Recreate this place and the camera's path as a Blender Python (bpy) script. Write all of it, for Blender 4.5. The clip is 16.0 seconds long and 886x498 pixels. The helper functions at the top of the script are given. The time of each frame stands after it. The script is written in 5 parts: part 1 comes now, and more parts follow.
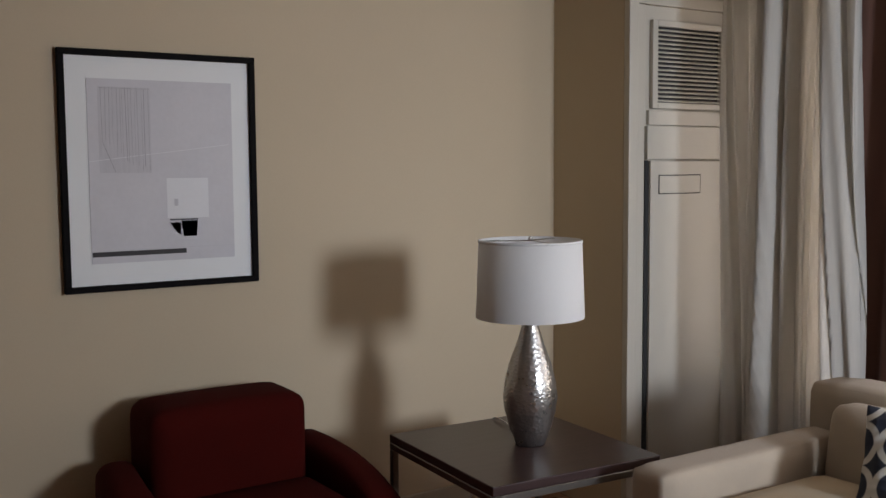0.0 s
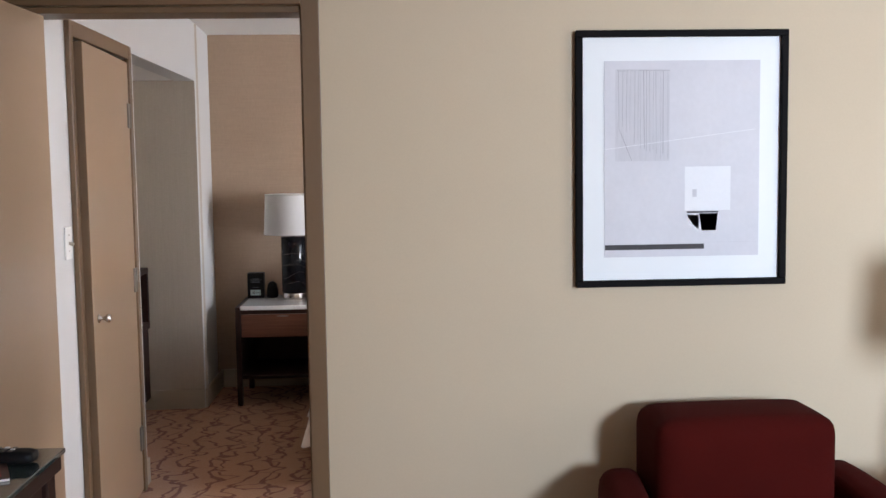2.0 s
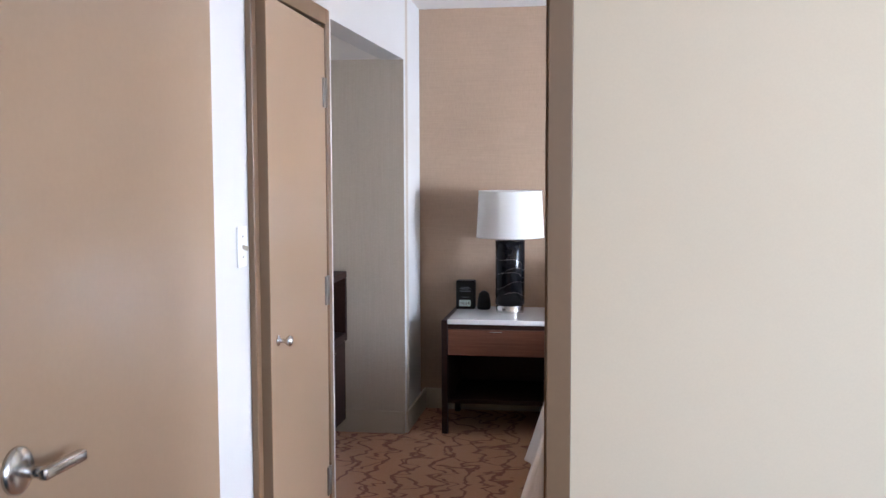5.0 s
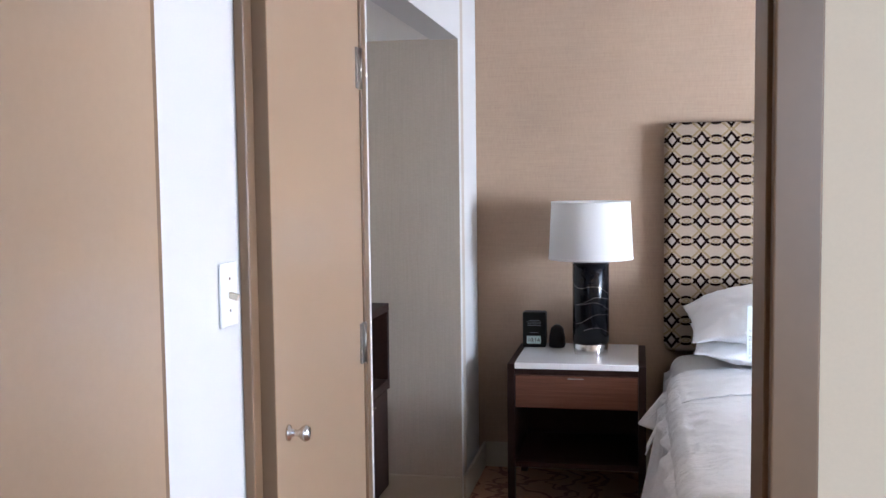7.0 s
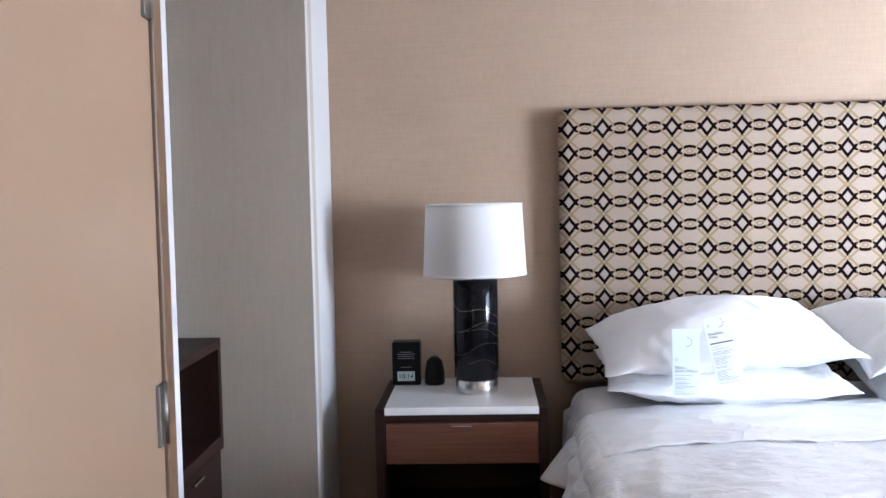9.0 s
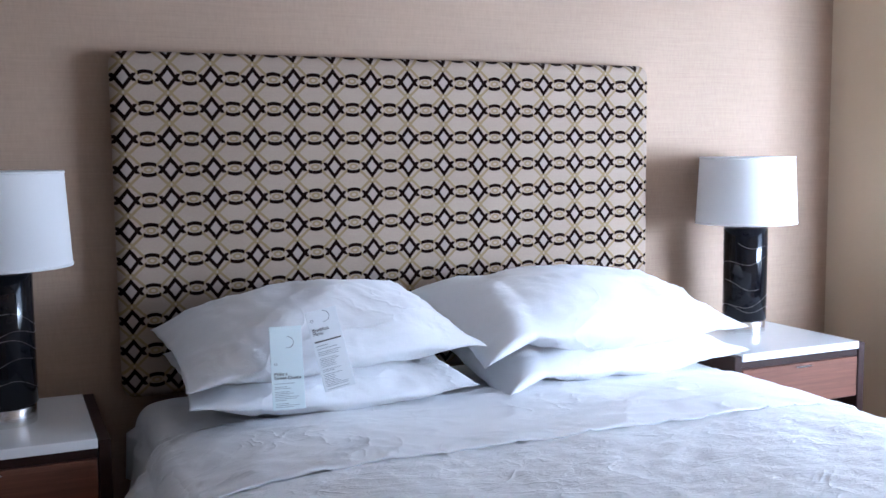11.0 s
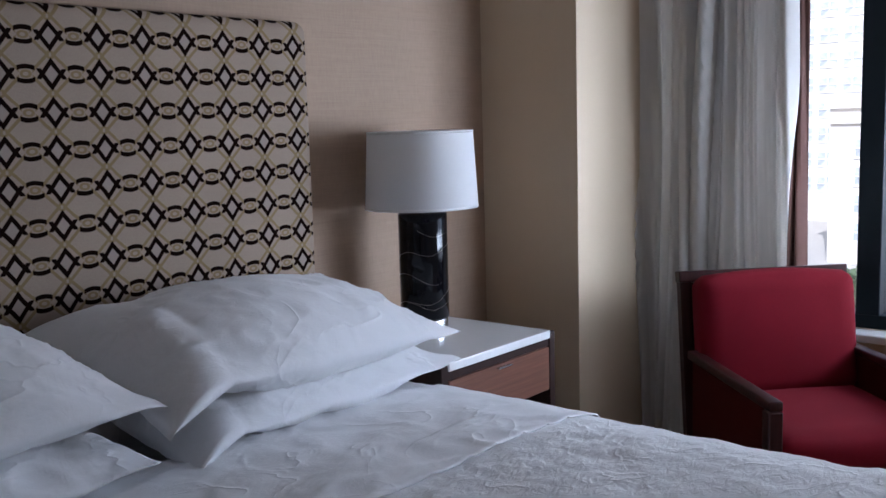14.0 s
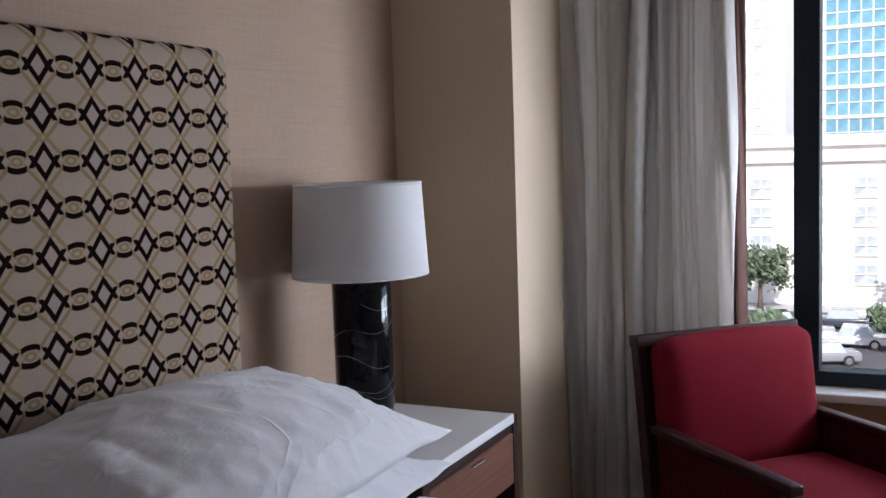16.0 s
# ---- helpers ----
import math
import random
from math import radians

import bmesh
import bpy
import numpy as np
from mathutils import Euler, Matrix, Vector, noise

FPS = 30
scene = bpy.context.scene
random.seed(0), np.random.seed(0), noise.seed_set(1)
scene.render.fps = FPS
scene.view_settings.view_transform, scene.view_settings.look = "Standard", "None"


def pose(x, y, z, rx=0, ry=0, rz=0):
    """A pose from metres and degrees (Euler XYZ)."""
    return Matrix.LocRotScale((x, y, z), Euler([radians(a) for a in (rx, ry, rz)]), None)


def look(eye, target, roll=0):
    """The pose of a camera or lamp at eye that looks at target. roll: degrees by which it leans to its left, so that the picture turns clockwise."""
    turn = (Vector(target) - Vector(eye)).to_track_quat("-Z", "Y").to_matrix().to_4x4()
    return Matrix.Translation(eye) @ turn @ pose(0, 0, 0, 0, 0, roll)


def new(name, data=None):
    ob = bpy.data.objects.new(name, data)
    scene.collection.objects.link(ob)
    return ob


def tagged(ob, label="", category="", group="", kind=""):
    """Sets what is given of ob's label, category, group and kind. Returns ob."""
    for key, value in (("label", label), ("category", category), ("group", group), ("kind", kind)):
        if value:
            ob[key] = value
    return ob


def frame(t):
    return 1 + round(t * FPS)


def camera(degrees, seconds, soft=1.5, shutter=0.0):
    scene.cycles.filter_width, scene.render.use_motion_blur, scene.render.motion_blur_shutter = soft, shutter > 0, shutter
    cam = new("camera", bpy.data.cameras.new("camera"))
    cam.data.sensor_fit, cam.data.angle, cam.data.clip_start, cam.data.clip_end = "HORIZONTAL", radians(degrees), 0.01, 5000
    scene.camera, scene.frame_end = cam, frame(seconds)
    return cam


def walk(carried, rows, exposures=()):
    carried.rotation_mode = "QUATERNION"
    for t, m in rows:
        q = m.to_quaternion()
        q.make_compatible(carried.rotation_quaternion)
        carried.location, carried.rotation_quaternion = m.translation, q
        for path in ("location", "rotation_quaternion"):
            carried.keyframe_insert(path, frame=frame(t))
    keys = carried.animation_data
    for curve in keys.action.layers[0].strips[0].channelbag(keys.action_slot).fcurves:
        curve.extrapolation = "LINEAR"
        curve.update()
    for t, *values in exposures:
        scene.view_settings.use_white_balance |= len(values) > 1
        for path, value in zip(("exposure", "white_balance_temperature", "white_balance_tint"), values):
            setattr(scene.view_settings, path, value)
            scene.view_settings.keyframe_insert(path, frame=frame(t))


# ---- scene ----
cam = camera(48.3, 16.0)
PATH = [
    (0, (0.54, -3.74, 1.52), (1.61, -2.058, 1.354), -0.4),
    (0.5, (0.537, -3.64, 1.516), (1.336, -1.814, 1.353), -0.8),
    (1, (0.58, -3.6, 1.487), (1.151, -1.69, 1.326), -0.5),
    (1.5, (0.583, -3.588, 1.488), (0.947, -1.628, 1.327), -0.5),
    (2, (0.649, -3.425, 1.497), (0.75, -1.435, 1.331), -0.8),
    (2.5, (0.634, -3.345, 1.487), (0.54, -1.354, 1.325), -0.7),
    (3, (0.597, -3.227, 1.492), (0.423, -1.24, 1.334), -0.6),
    (3.2, (0.575, -3.159, 1.488), (0.399, -1.173, 1.33), -0.3),
    (5.5, (0.432, -2.255, 1.462), (0.077, -0.293, 1.299), -0.4),
    (6, (0.365, -1.995, 1.456), (-0.034, -0.041, 1.304), -0.6),
    (6.5, (0.313, -1.732, 1.448), (-0.107, 0.219, 1.305), -0.6),
    (7, (0.206, -1.456, 1.449), (-0.179, 0.501, 1.305), -0.7),
    (7.5, (0.147, -1.204, 1.434), (-0.218, 0.758, 1.296), -0.7),
    (8, (0.125, -0.946, 1.44), (-0.216, 1.02, 1.304), -1.0),
    (8.2, (0.112, -0.876, 1.436), (-0.183, 1.097, 1.304), -1.1),
    (10.3, (-0.016, -0.014, 1.305), (0.425, 1.934, 1.2), -1.4),
    (10.5, (-0.009, 0.053, 1.322), (0.556, 1.966, 1.19), -1.2),
    (11, (0.021, 0.128, 1.374), (0.828, 1.947, 1.178), -0.6),
    (11.5, (0.035, 0.186, 1.361), (0.957, 1.949, 1.151), -1.0),
    (12, (0.103, 0.323, 1.408), (1.111, 2.032, 1.158), -1.5),
    (12.5, (0.136, 0.421, 1.377), (1.287, 2.038, 1.132), -1.8),
    (13, (0.031, 0.592, 1.402), (1.408, 2.02, 1.139), -1.2),
    (13.5, (0.074, 0.801, 1.389), (1.563, 2.109, 1.123), -1.5),
    (14, (0.135, 0.975, 1.38), (1.661, 2.242, 1.119), -1.6),
    (14.5, (0.195, 1.174, 1.383), (1.759, 2.393, 1.12), -1.8),
    (15, (0.21, 1.377, 1.413), (1.832, 2.513, 1.13), -1.8),
    (15.5, (0.237, 1.549, 1.409), (1.917, 2.604, 1.154), -2.0),
    (16, (0.289, 1.729, 1.404), (2.076, 2.609, 1.22), -1.9),
]
EXPOSURES = [(0, 0.9, 7600, 20), (0.5, 1.65, 7050, 18), (1.0, 1.65, 6980, 18), (1.5, 1.8, 6830, 18), (2.0, 2.33, 6730, 17), (2.5, 2.83, 6580, 17), (3.2, 3.08, 6480, 17), (5.5, 3.03, 5810, 15),
    (8.2, 2.98, 5810, 15), (10.3, 2.57, 5490, 15), (10.6, 2.37, 5440, 15), (11.0, 1.92, 5340, 15), (12.0, 1.72, 5290, 15), (12.8, 1.65, 5440, 16), (13.5, 0.84, 5660, 17), (14.0, 0.29, 5710, 17), (14.5, 0.39, 5960, 18), (15.4, 0.84, 6260, 19), (16, 0.19, 6160, 19)]
walk(cam, [(t, look(eye, target, roll)) for t, eye, target, roll in PATH], EXPOSURES)

# ---------------- world, sun, window light ----------------
world = bpy.data.worlds.new("sky")
scene.world = world
world.use_nodes = True
wn = world.node_tree
sky = wn.nodes.new("ShaderNodeTexSky")
sky.sky_type = "NISHITA"
sky.sun_disc = False
sky.sun_elevation = radians(34)
sky.sun_rotation = radians(250)
wn.links.new(sky.outputs[0], wn.nodes["Background"].inputs[0])
wn.nodes["Background"].inputs[1].default_value = 0.15

sun = new("sun", bpy.data.lights.new("sun", "SUN"))
sun.data.energy = 5.0
sun.data.angle = radians(0.5)
sun.data.color = (1.0, 0.95, 0.87)
sun.matrix_world = look((-48, -17, 34), (0, 0, 0))


def window_light(name, eye, target, width, height, power, color):
    ob = new(name, bpy.data.lights.new(name, "AREA"))
    ob.data.shape = "RECTANGLE"
    ob.data.size, ob.data.size_y = width, height
    ob.data.energy = power
    ob.data.color = color
    ob.matrix_world = look(eye, target)
    return ob


# daylight in the openings: bright street and facades low down, sky above
window_light("bedroom_street_light", (4.09, 0.95, 1.22), (2.85, 3.4, 1.2), 1.3, 0.5, 15, (0.79, 0.90, 1.0)).data.spread = radians(98)
window_light("bedroom_sky_light", (4.09, 1.1, 1.42), (0, 1.5, 1.1), 1.5, 1.6, 13, (0.84, 0.92, 1.0))
window_light("bedroom_curtain_light", (4.09, 2.66, 1.40), (3.0, 2.66, 1.40), 0.38, 1.6, 1.4, (0.80, 0.88, 1.0))
window_light("living_window_light", (4.08, -2.1, 1.42), (0, -2.1, 1.3), 2.3, 1.6, 9.1, (0.96, 0.96, 0.94))
window_light("south_window_light", (3.38, -6.42, 1.88), (3.0, -0.2, 1.0), 0.6, 0.75, 18.9, (0.62, 0.80, 1.0)).data.spread = radians(80)


# ---------------- materials ----------------
def nodes_of(name):
    m = bpy.data.materials.new(name)
    m.use_nodes = True
    nt = m.node_tree
    return m, nt, nt.nodes["Principled BSDF"]


def mth(nt, op, a, b=None, c=None):
    n = nt.nodes.new("ShaderNodeMath")
    n.operation = op
    for i, v in enumerate((a, b, c)):
        if v is None:
            continue
        if isinstance(v, (int, float)):
            n.inputs[i].default_value = v
        else:
            nt.links.new(v, n.inputs[i])
    return n.outputs[0]


def noise_of(nt, co, scale, detail=4.0, rough=0.55, distort=0.0):
    n = nt.nodes.new("ShaderNodeTexNoise")
    n.inputs["Scale"].default_value = scale
    n.inputs["Detail"].default_value = detail
    n.inputs["Roughness"].default_value = rough
    n.inputs["Distortion"].default_value = distort
    nt.links.new(co, n.inputs["Vector"])
    return n.outputs[0]


def coords(nt, stretch=(1, 1, 1)):
    tc = nt.nodes.new("ShaderNodeTexCoord")
    mp = nt.nodes.new("ShaderNodeMapping")
    mp.inputs["Scale"].default_value = stretch
    nt.links.new(tc.outputs["Object"], mp.inputs[0])
    return mp.outputs[0]


def mix(nt, fac, a, b):
    n = nt.nodes.new("ShaderNodeMix")
    n.data_type = "RGBA"
    for i, v in ((0, fac), (6, a), (7, b)):
        if isinstance(v, (int, float)):
            n.inputs[i].default_value = v
        elif isinstance(v, tuple):
            n.inputs[i].default_value = (*v, 1)
        else:
            nt.links.new(v, n.inputs[i])
    return n.outputs[2]


def bump(nt, bsdf, height, strength, distance):
    b = nt.nodes.new("ShaderNodeBump")
    b.inputs["Strength"].default_value = strength
    b.inputs["Distance"].default_value = distance
    nt.links.new(height, b.inputs["Height"])
    nt.links.new(b.outputs[0], bsdf.inputs["Normal"])


def stretch01(nt, v, lo, hi):
    n = nt.nodes.new("ShaderNodeMapRange")
    n.inputs[1].default_value, n.inputs[2].default_value = lo, hi
    nt.links.new(v, n.inputs[0])
    return n.outputs[0]


def plain(name, color, rough=0.6, vary=0.12, big=2.5, small=60.0, relief=0.15, depth=0.002, metal=0.0, stretch=(1, 1, 1), coat=0.0, sheen=0.0, spec=0.5):
    m, nt, bs = nodes_of(name)
    co = coords(nt, stretch)
    a = noise_of(nt, co, big, 3)
    b = noise_of(nt, co, small, 5)
    f = stretch01(nt, mth(nt, "ADD", mth(nt, "MULTIPLY", a, 0.6), mth(nt, "MULTIPLY", b, 0.4)), 0.3, 0.7)
    dark = tuple(c * (1 - vary) for c in color)
    light = tuple(min(1, c * (1 + vary)) for c in color)
    nt.links.new(mix(nt, f, dark, light), bs.inputs["Base Color"])
    bs.inputs["Metallic"].default_value = metal
    nt.links.new(mth(nt, "MULTIPLY_ADD", b, 0.2 * rough, rough * 0.9), bs.inputs["Roughness"])
    bs.inputs["Coat Weight"].default_value = coat
    bs.inputs["Sheen Weight"].default_value = sheen
    bs.inputs["Specular IOR Level"].default_value = spec
    if relief:
        bump(nt, bs, b, relief, depth)
    return m


def woven(name, color, stretch_a, stretch_b, vary=0.16, rough=0.85, relief=0.35):
    m, nt, bs = nodes_of(name)
    a = noise_of(nt, coords(nt, stretch_a), 1.0, 4, 0.6)
    b = noise_of(nt, coords(nt, stretch_b), 1.0, 4, 0.6)
    c = noise_of(nt, coords(nt), 1.4, 2)
    w = mth(nt, "MULTIPLY_ADD", a, 0.55, mth(nt, "MULTIPLY", b, 0.45))
    f = stretch01(nt, mth(nt, "MULTIPLY_ADD", c, 0.35, mth(nt, "MULTIPLY", w, 0.65)), 0.32, 0.68)
    nt.links.new(mix(nt, f, tuple(x * (1 - vary) for x in color), tuple(min(1, x * (1 + vary)) for x in color)), bs.inputs["Base Color"])
    bs.inputs["Roughness"].default_value = rough
    bump(nt, bs, w, relief, 0.0015)
    return m


def wood(name, color, along=(1.2, 30, 30), vary=0.35, rough=0.42, coat=0.15):
    m, nt, bs = nodes_of(name)
    co = coords(nt, along)
    g = noise_of(nt, co, 2.2, 6, 0.62, 0.6)
    fine = noise_of(nt, co, 9.0, 4, 0.6)
    f = stretch01(nt, mth(nt, "MULTIPLY_ADD", g, 0.7, mth(nt, "MULTIPLY", fine, 0.3)), 0.33, 0.67)
    nt.links.new(mix(nt, f, tuple(x * (1 - vary) for x in color), tuple(min(1, x * (1 + vary)) for x in color)), bs.inputs["Base Color"])
    nt.links.new(mth(nt, "MULTIPLY_ADD", fine, 0.15, rough - 0.06), bs.inputs["Roughness"])
    bs.inputs["Specular IOR Level"].default_value = 0.22
    bs.inputs["Coat Weight"].default_value = coat
    bs.inputs["Coat Roughness"].default_value = 0.3
    bump(nt, bs, f, 0.12, 0.0008)
    return m


def carpet_material():
    m, nt, bs = nodes_of("patterned_carpet")
    co = coords(nt)
    sp = nt.nodes.new("ShaderNodeSeparateXYZ")
    nt.links.new(co, sp.inputs[0])

    def lines(stretch, warp_by, per_metre, half, seed):
        w = noise_of(nt, coords(nt, stretch), 1.0, 2.2, 0.5, 0.4)
        v = mth(nt, "ADD", mth(nt, "MULTIPLY", sp.outputs[0], per_metre), mth(nt, "MULTIPLY_ADD", w, warp_by, seed))
        d = mth(nt, "ABSOLUTE", mth(nt, "SUBTRACT", mth(nt, "FRACT", v), 0.5))
        return mth(nt, "SUBTRACT", 1.0, stretch01(nt, d, half, half * 1.8))

    ln = mth(nt, "MAXIMUM", lines((3.4, 6.0, 1), 2.4, 6.5, 0.055, 20.0), lines((2.6, 7.0, 1.3), -3.0, 5.0, 0.042, 31.0))
    tuft = noise_of(nt, co, 260, 3, 0.7)
    worn = noise_of(nt, co, 1.7, 3)
    base = mix(nt, stretch01(nt, mth(nt, "MULTIPLY_ADD", tuft, 0.6, mth(nt, "MULTIPLY", worn, 0.4)), 0.3, 0.7), (0.38, 0.185, 0.095), (0.50, 0.27, 0.15))
    nt.links.new(mix(nt, ln, base, (0.20, 0.055, 0.024)), bs.inputs["Base Color"])
    bs.inputs["Roughness"].default_value = 0.95
    bs.inputs["Sheen Weight"].default_value = 0.15
    bump(nt, bs, mth(nt, "MULTIPLY_ADD", ln, -0.5, tuft), 0.6, 0.004)
    return m


def headboard_material():
    # woven fabric: black diamonds and bars, tan hexagon lines, on ivory
    m, nt, bs = nodes_of("headboard_fabric")
    tc = nt.nodes.new("ShaderNodeTexCoord")
    sp = nt.nodes.new("ShaderNodeSeparateXYZ")
    nt.links.new(tc.outputs["Object"], sp.inputs[0])
    wob = noise_of(nt, tc.outputs["Object"], 25, 2)
    u = mth(nt, "DIVIDE", mth(nt, "ADD", mth(nt, "SUBTRACT", sp.outputs[0], 0.369), mth(nt, "MULTIPLY", wob, 0.004)), 0.1327)
    # over the top edge the weave runs on with depth
    v = mth(nt, "DIVIDE", mth(nt, "SUBTRACT", mth(nt, "ADD", sp.outputs[2], mth(nt, "MULTIPLY", wob, 0.004)), 1.612), 0.0939)
    fu = mth(nt, "ABSOLUTE", mth(nt, "SUBTRACT", mth(nt, "FRACT", mth(nt, "ADD", u, 50.5)), 0.5))
    fv = mth(nt, "ABSOLUTE", mth(nt, "SUBTRACT", mth(nt, "FRACT", mth(nt, "ADD", v, 50.5)), 0.5))
    ku = mth(nt, "DIVIDE", fu, 0.185)
    kv = mth(nt, "DIVIDE", fv, 0.33)

    def below(x, lim, soft=0.05):
        return mth(nt, "SUBTRACT", 1.0, stretch01(nt, x, lim, lim + soft))

    d1 = mth(nt, "ABSOLUTE", mth(nt, "SUBTRACT", mth(nt, "ADD", ku, kv), 1.0))
    d2 = mth(nt, "ABSOLUTE", mth(nt, "SUBTRACT", mth(nt, "SUBTRACT", ku, kv), 1.0))
    cross = mth(nt, "MULTIPLY", below(mth(nt, "MINIMUM", d1, d2), 0.26, 0.08), mth(nt, "MULTIPLY", below(fu, 0.285, 0.015), mth(nt, "MAXIMUM", below(fu, 0.185, 0.01), below(fv, 0.13, 0.02))))
    far = mth(nt, "SUBTRACT", 0.5, fu)
    fq = mth(nt, "DIVIDE", far, 0.175)
    arc = mth(nt, "SUBTRACT", 0.19, mth(nt, "MULTIPLY", mth(nt, "MULTIPLY", fq, fq), 0.05))
    bar = mth(nt, "MULTIPLY", below(mth(nt, "ABSOLUTE", mth(nt, "SUBTRACT", fv, arc)), 0.052, 0.02), below(far, 0.165, 0.015))
    black = mth(nt, "MAXIMUM", cross, bar)
    lt = mth(nt, "ABSOLUTE", mth(nt, "SUBTRACT", mth(nt, "MULTIPLY_ADD", fu, 1.35, fv), 0.581))
    tan = mth(nt, "MULTIPLY", below(lt, 0.05, 0.02), below(fu, 0.36, 0.02))
    top = mth(nt, "SUBTRACT", 0.5, fv)
    ring = mth(nt, "SQRT", mth(nt, "ADD", mth(nt, "POWER", mth(nt, "MULTIPLY", fu, 1.35), 2.0), mth(nt, "POWER", top, 2.0)))
    ringd = below(mth(nt, "ABSOLUTE", mth(nt, "SUBTRACT", ring, 0.085)), 0.025, 0.02)
    eye = mth(nt, "SQRT", mth(nt, "ADD", mth(nt, "POWER", far, 2.0), mth(nt, "POWER", mth(nt, "MULTIPLY", fv, 1.1), 2.0)))
    eyed = below(mth(nt, "ABSOLUTE", mth(nt, "SUBTRACT", eye, 0.085)), 0.02, 0.02)
    tan = mth(nt, "MAXIMUM", tan, mth(nt, "MAXIMUM", ringd, eyed))
    weave = noise_of(nt, tc.outputs["Object"], 420, 3)
    patch = noise_of(nt, tc.outputs["Object"], 3.0, 2)
    ivory = mix(nt, stretch01(nt, mth(nt, "MULTIPLY_ADD", weave, 0.6, mth(nt, "MULTIPLY", patch, 0.4)), 0.3, 0.7), (0.283, 0.216, 0.167), (0.36, 0.282, 0.222))
    inner = below(mth(nt, "ADD", ku, kv), 0.8, 0.05)
    col = mix(nt, mth(nt, "MULTIPLY", inner, 0.4), ivory, (0.30, 0.265, 0.255))
    col = mix(nt, mth(nt, "MULTIPLY", tan, 0.75), col, (0.205, 0.14, 0.05))
    col = mix(nt, black, col, (0.009, 0.004, 0.003))
    nt.links.new(col, bs.inputs["Base Color"])
    bs.inputs["Roughness"].default_value = 0.9
    bs.inputs["Specular IOR Level"].default_value = 0.02
    bump(nt, bs, mth(nt, "MULTIPLY_ADD", mth(nt, "MAXIMUM", black, tan), 0.6, mth(nt, "MULTIPLY", weave, 0.5)), 0.45, 0.002)
    return m


def linen_material(name, color, wrinkle=1.0, quilt=0.0):
    m, nt, bs = nodes_of(name)
    co = coords(nt)
    a = noise_of(nt, co, 7, 4, 0.55, 1.2)
    b = noise_of(nt, coords(nt, (1, 2.2, 1)), 24, 4, 0.6, 0.8)
    c = noise_of(nt, co, 500, 2)
    h = mth(nt, "MULTIPLY_ADD", a, 0.32, mth(nt, "MULTIPLY_ADD", b, 0.14, mth(nt, "MULTIPLY", c, 0.02)))
    ridge = noise_of(nt, coords(nt, (1.0, 1.6, 1.0)), 2.6, 3, 0.5, 1.2)
    ridge = mth(nt, "POWER", mth(nt, "SUBTRACT", 1.0, mth(nt, "MULTIPLY", mth(nt, "ABSOLUTE", mth(nt, "SUBTRACT", ridge, 0.5)), 2.0)), 20.0)
    gate = stretch01(nt, noise_of(nt, co, 3.1, 2), 0.42, 0.62)
    h = mth(nt, "MULTIPLY_ADD", mth(nt, "MULTIPLY", ridge, gate), 0.42, h)
    if quilt:
        q = noise_of(nt, coords(nt, (1, 1.7, 1)), 30, 3, 0.55, 1.2)
        h = mth(nt, "MULTIPLY_ADD", q, quilt, h)
    nt.links.new(mix(nt, a, tuple(x * 0.96 for x in color), color), bs.inputs["Base Color"])
    bs.inputs["Roughness"].default_value = 0.8
    bs.inputs["Sheen Weight"].default_value = 0.1
    bump(nt, bs, h, 0.6 * wrinkle, 0.024)
    return m


def glass_material(name, tint=(1, 1, 1), rough=0.0):
    m, nt, bs = nodes_of(name)
    bs.inputs["Base Color"].default_value = (*tint, 1)
    bs.inputs["Transmission Weight"].default_value = 1.0
    bs.inputs["Roughness"].default_value = rough
    bs.inputs["IOR"].default_value = 1.05
    return m


def shade_material():
    m, nt, bs = nodes_of("lampshade_linen")
    a = noise_of(nt, coords(nt, (90, 90, 700)), 1.0, 3)
    b = noise_of(nt, coords(nt, (500, 500, 60)), 1.0, 3)
    f = mth(nt, "MULTIPLY_ADD", a, 0.5, mth(nt, "MULTIPLY", b, 0.5))
    nt.links.new(mix(nt, f, (0.80, 0.80, 0.80), (0.90, 0.90, 0.90)), bs.inputs["Base Color"])
    bs.inputs["Roughness"].default_value = 0.8
    bump(nt, bs, f, 0.2, 0.0008)
    tr = nt.nodes.new("ShaderNodeBsdfTranslucent")
    tr.inputs[0].default_value = (0.9, 0.88, 0.85, 1)
    mx = nt.nodes.new("ShaderNodeMixShader")
    mx.inputs[0].default_value = 0.35
    nt.links.new(bs.outputs[0], mx.inputs[1])
    nt.links.new(tr.outputs[0], mx.inputs[2])
    nt.links.new(mx.outputs[0], nt.nodes["Material Output"].inputs[0])
    return m


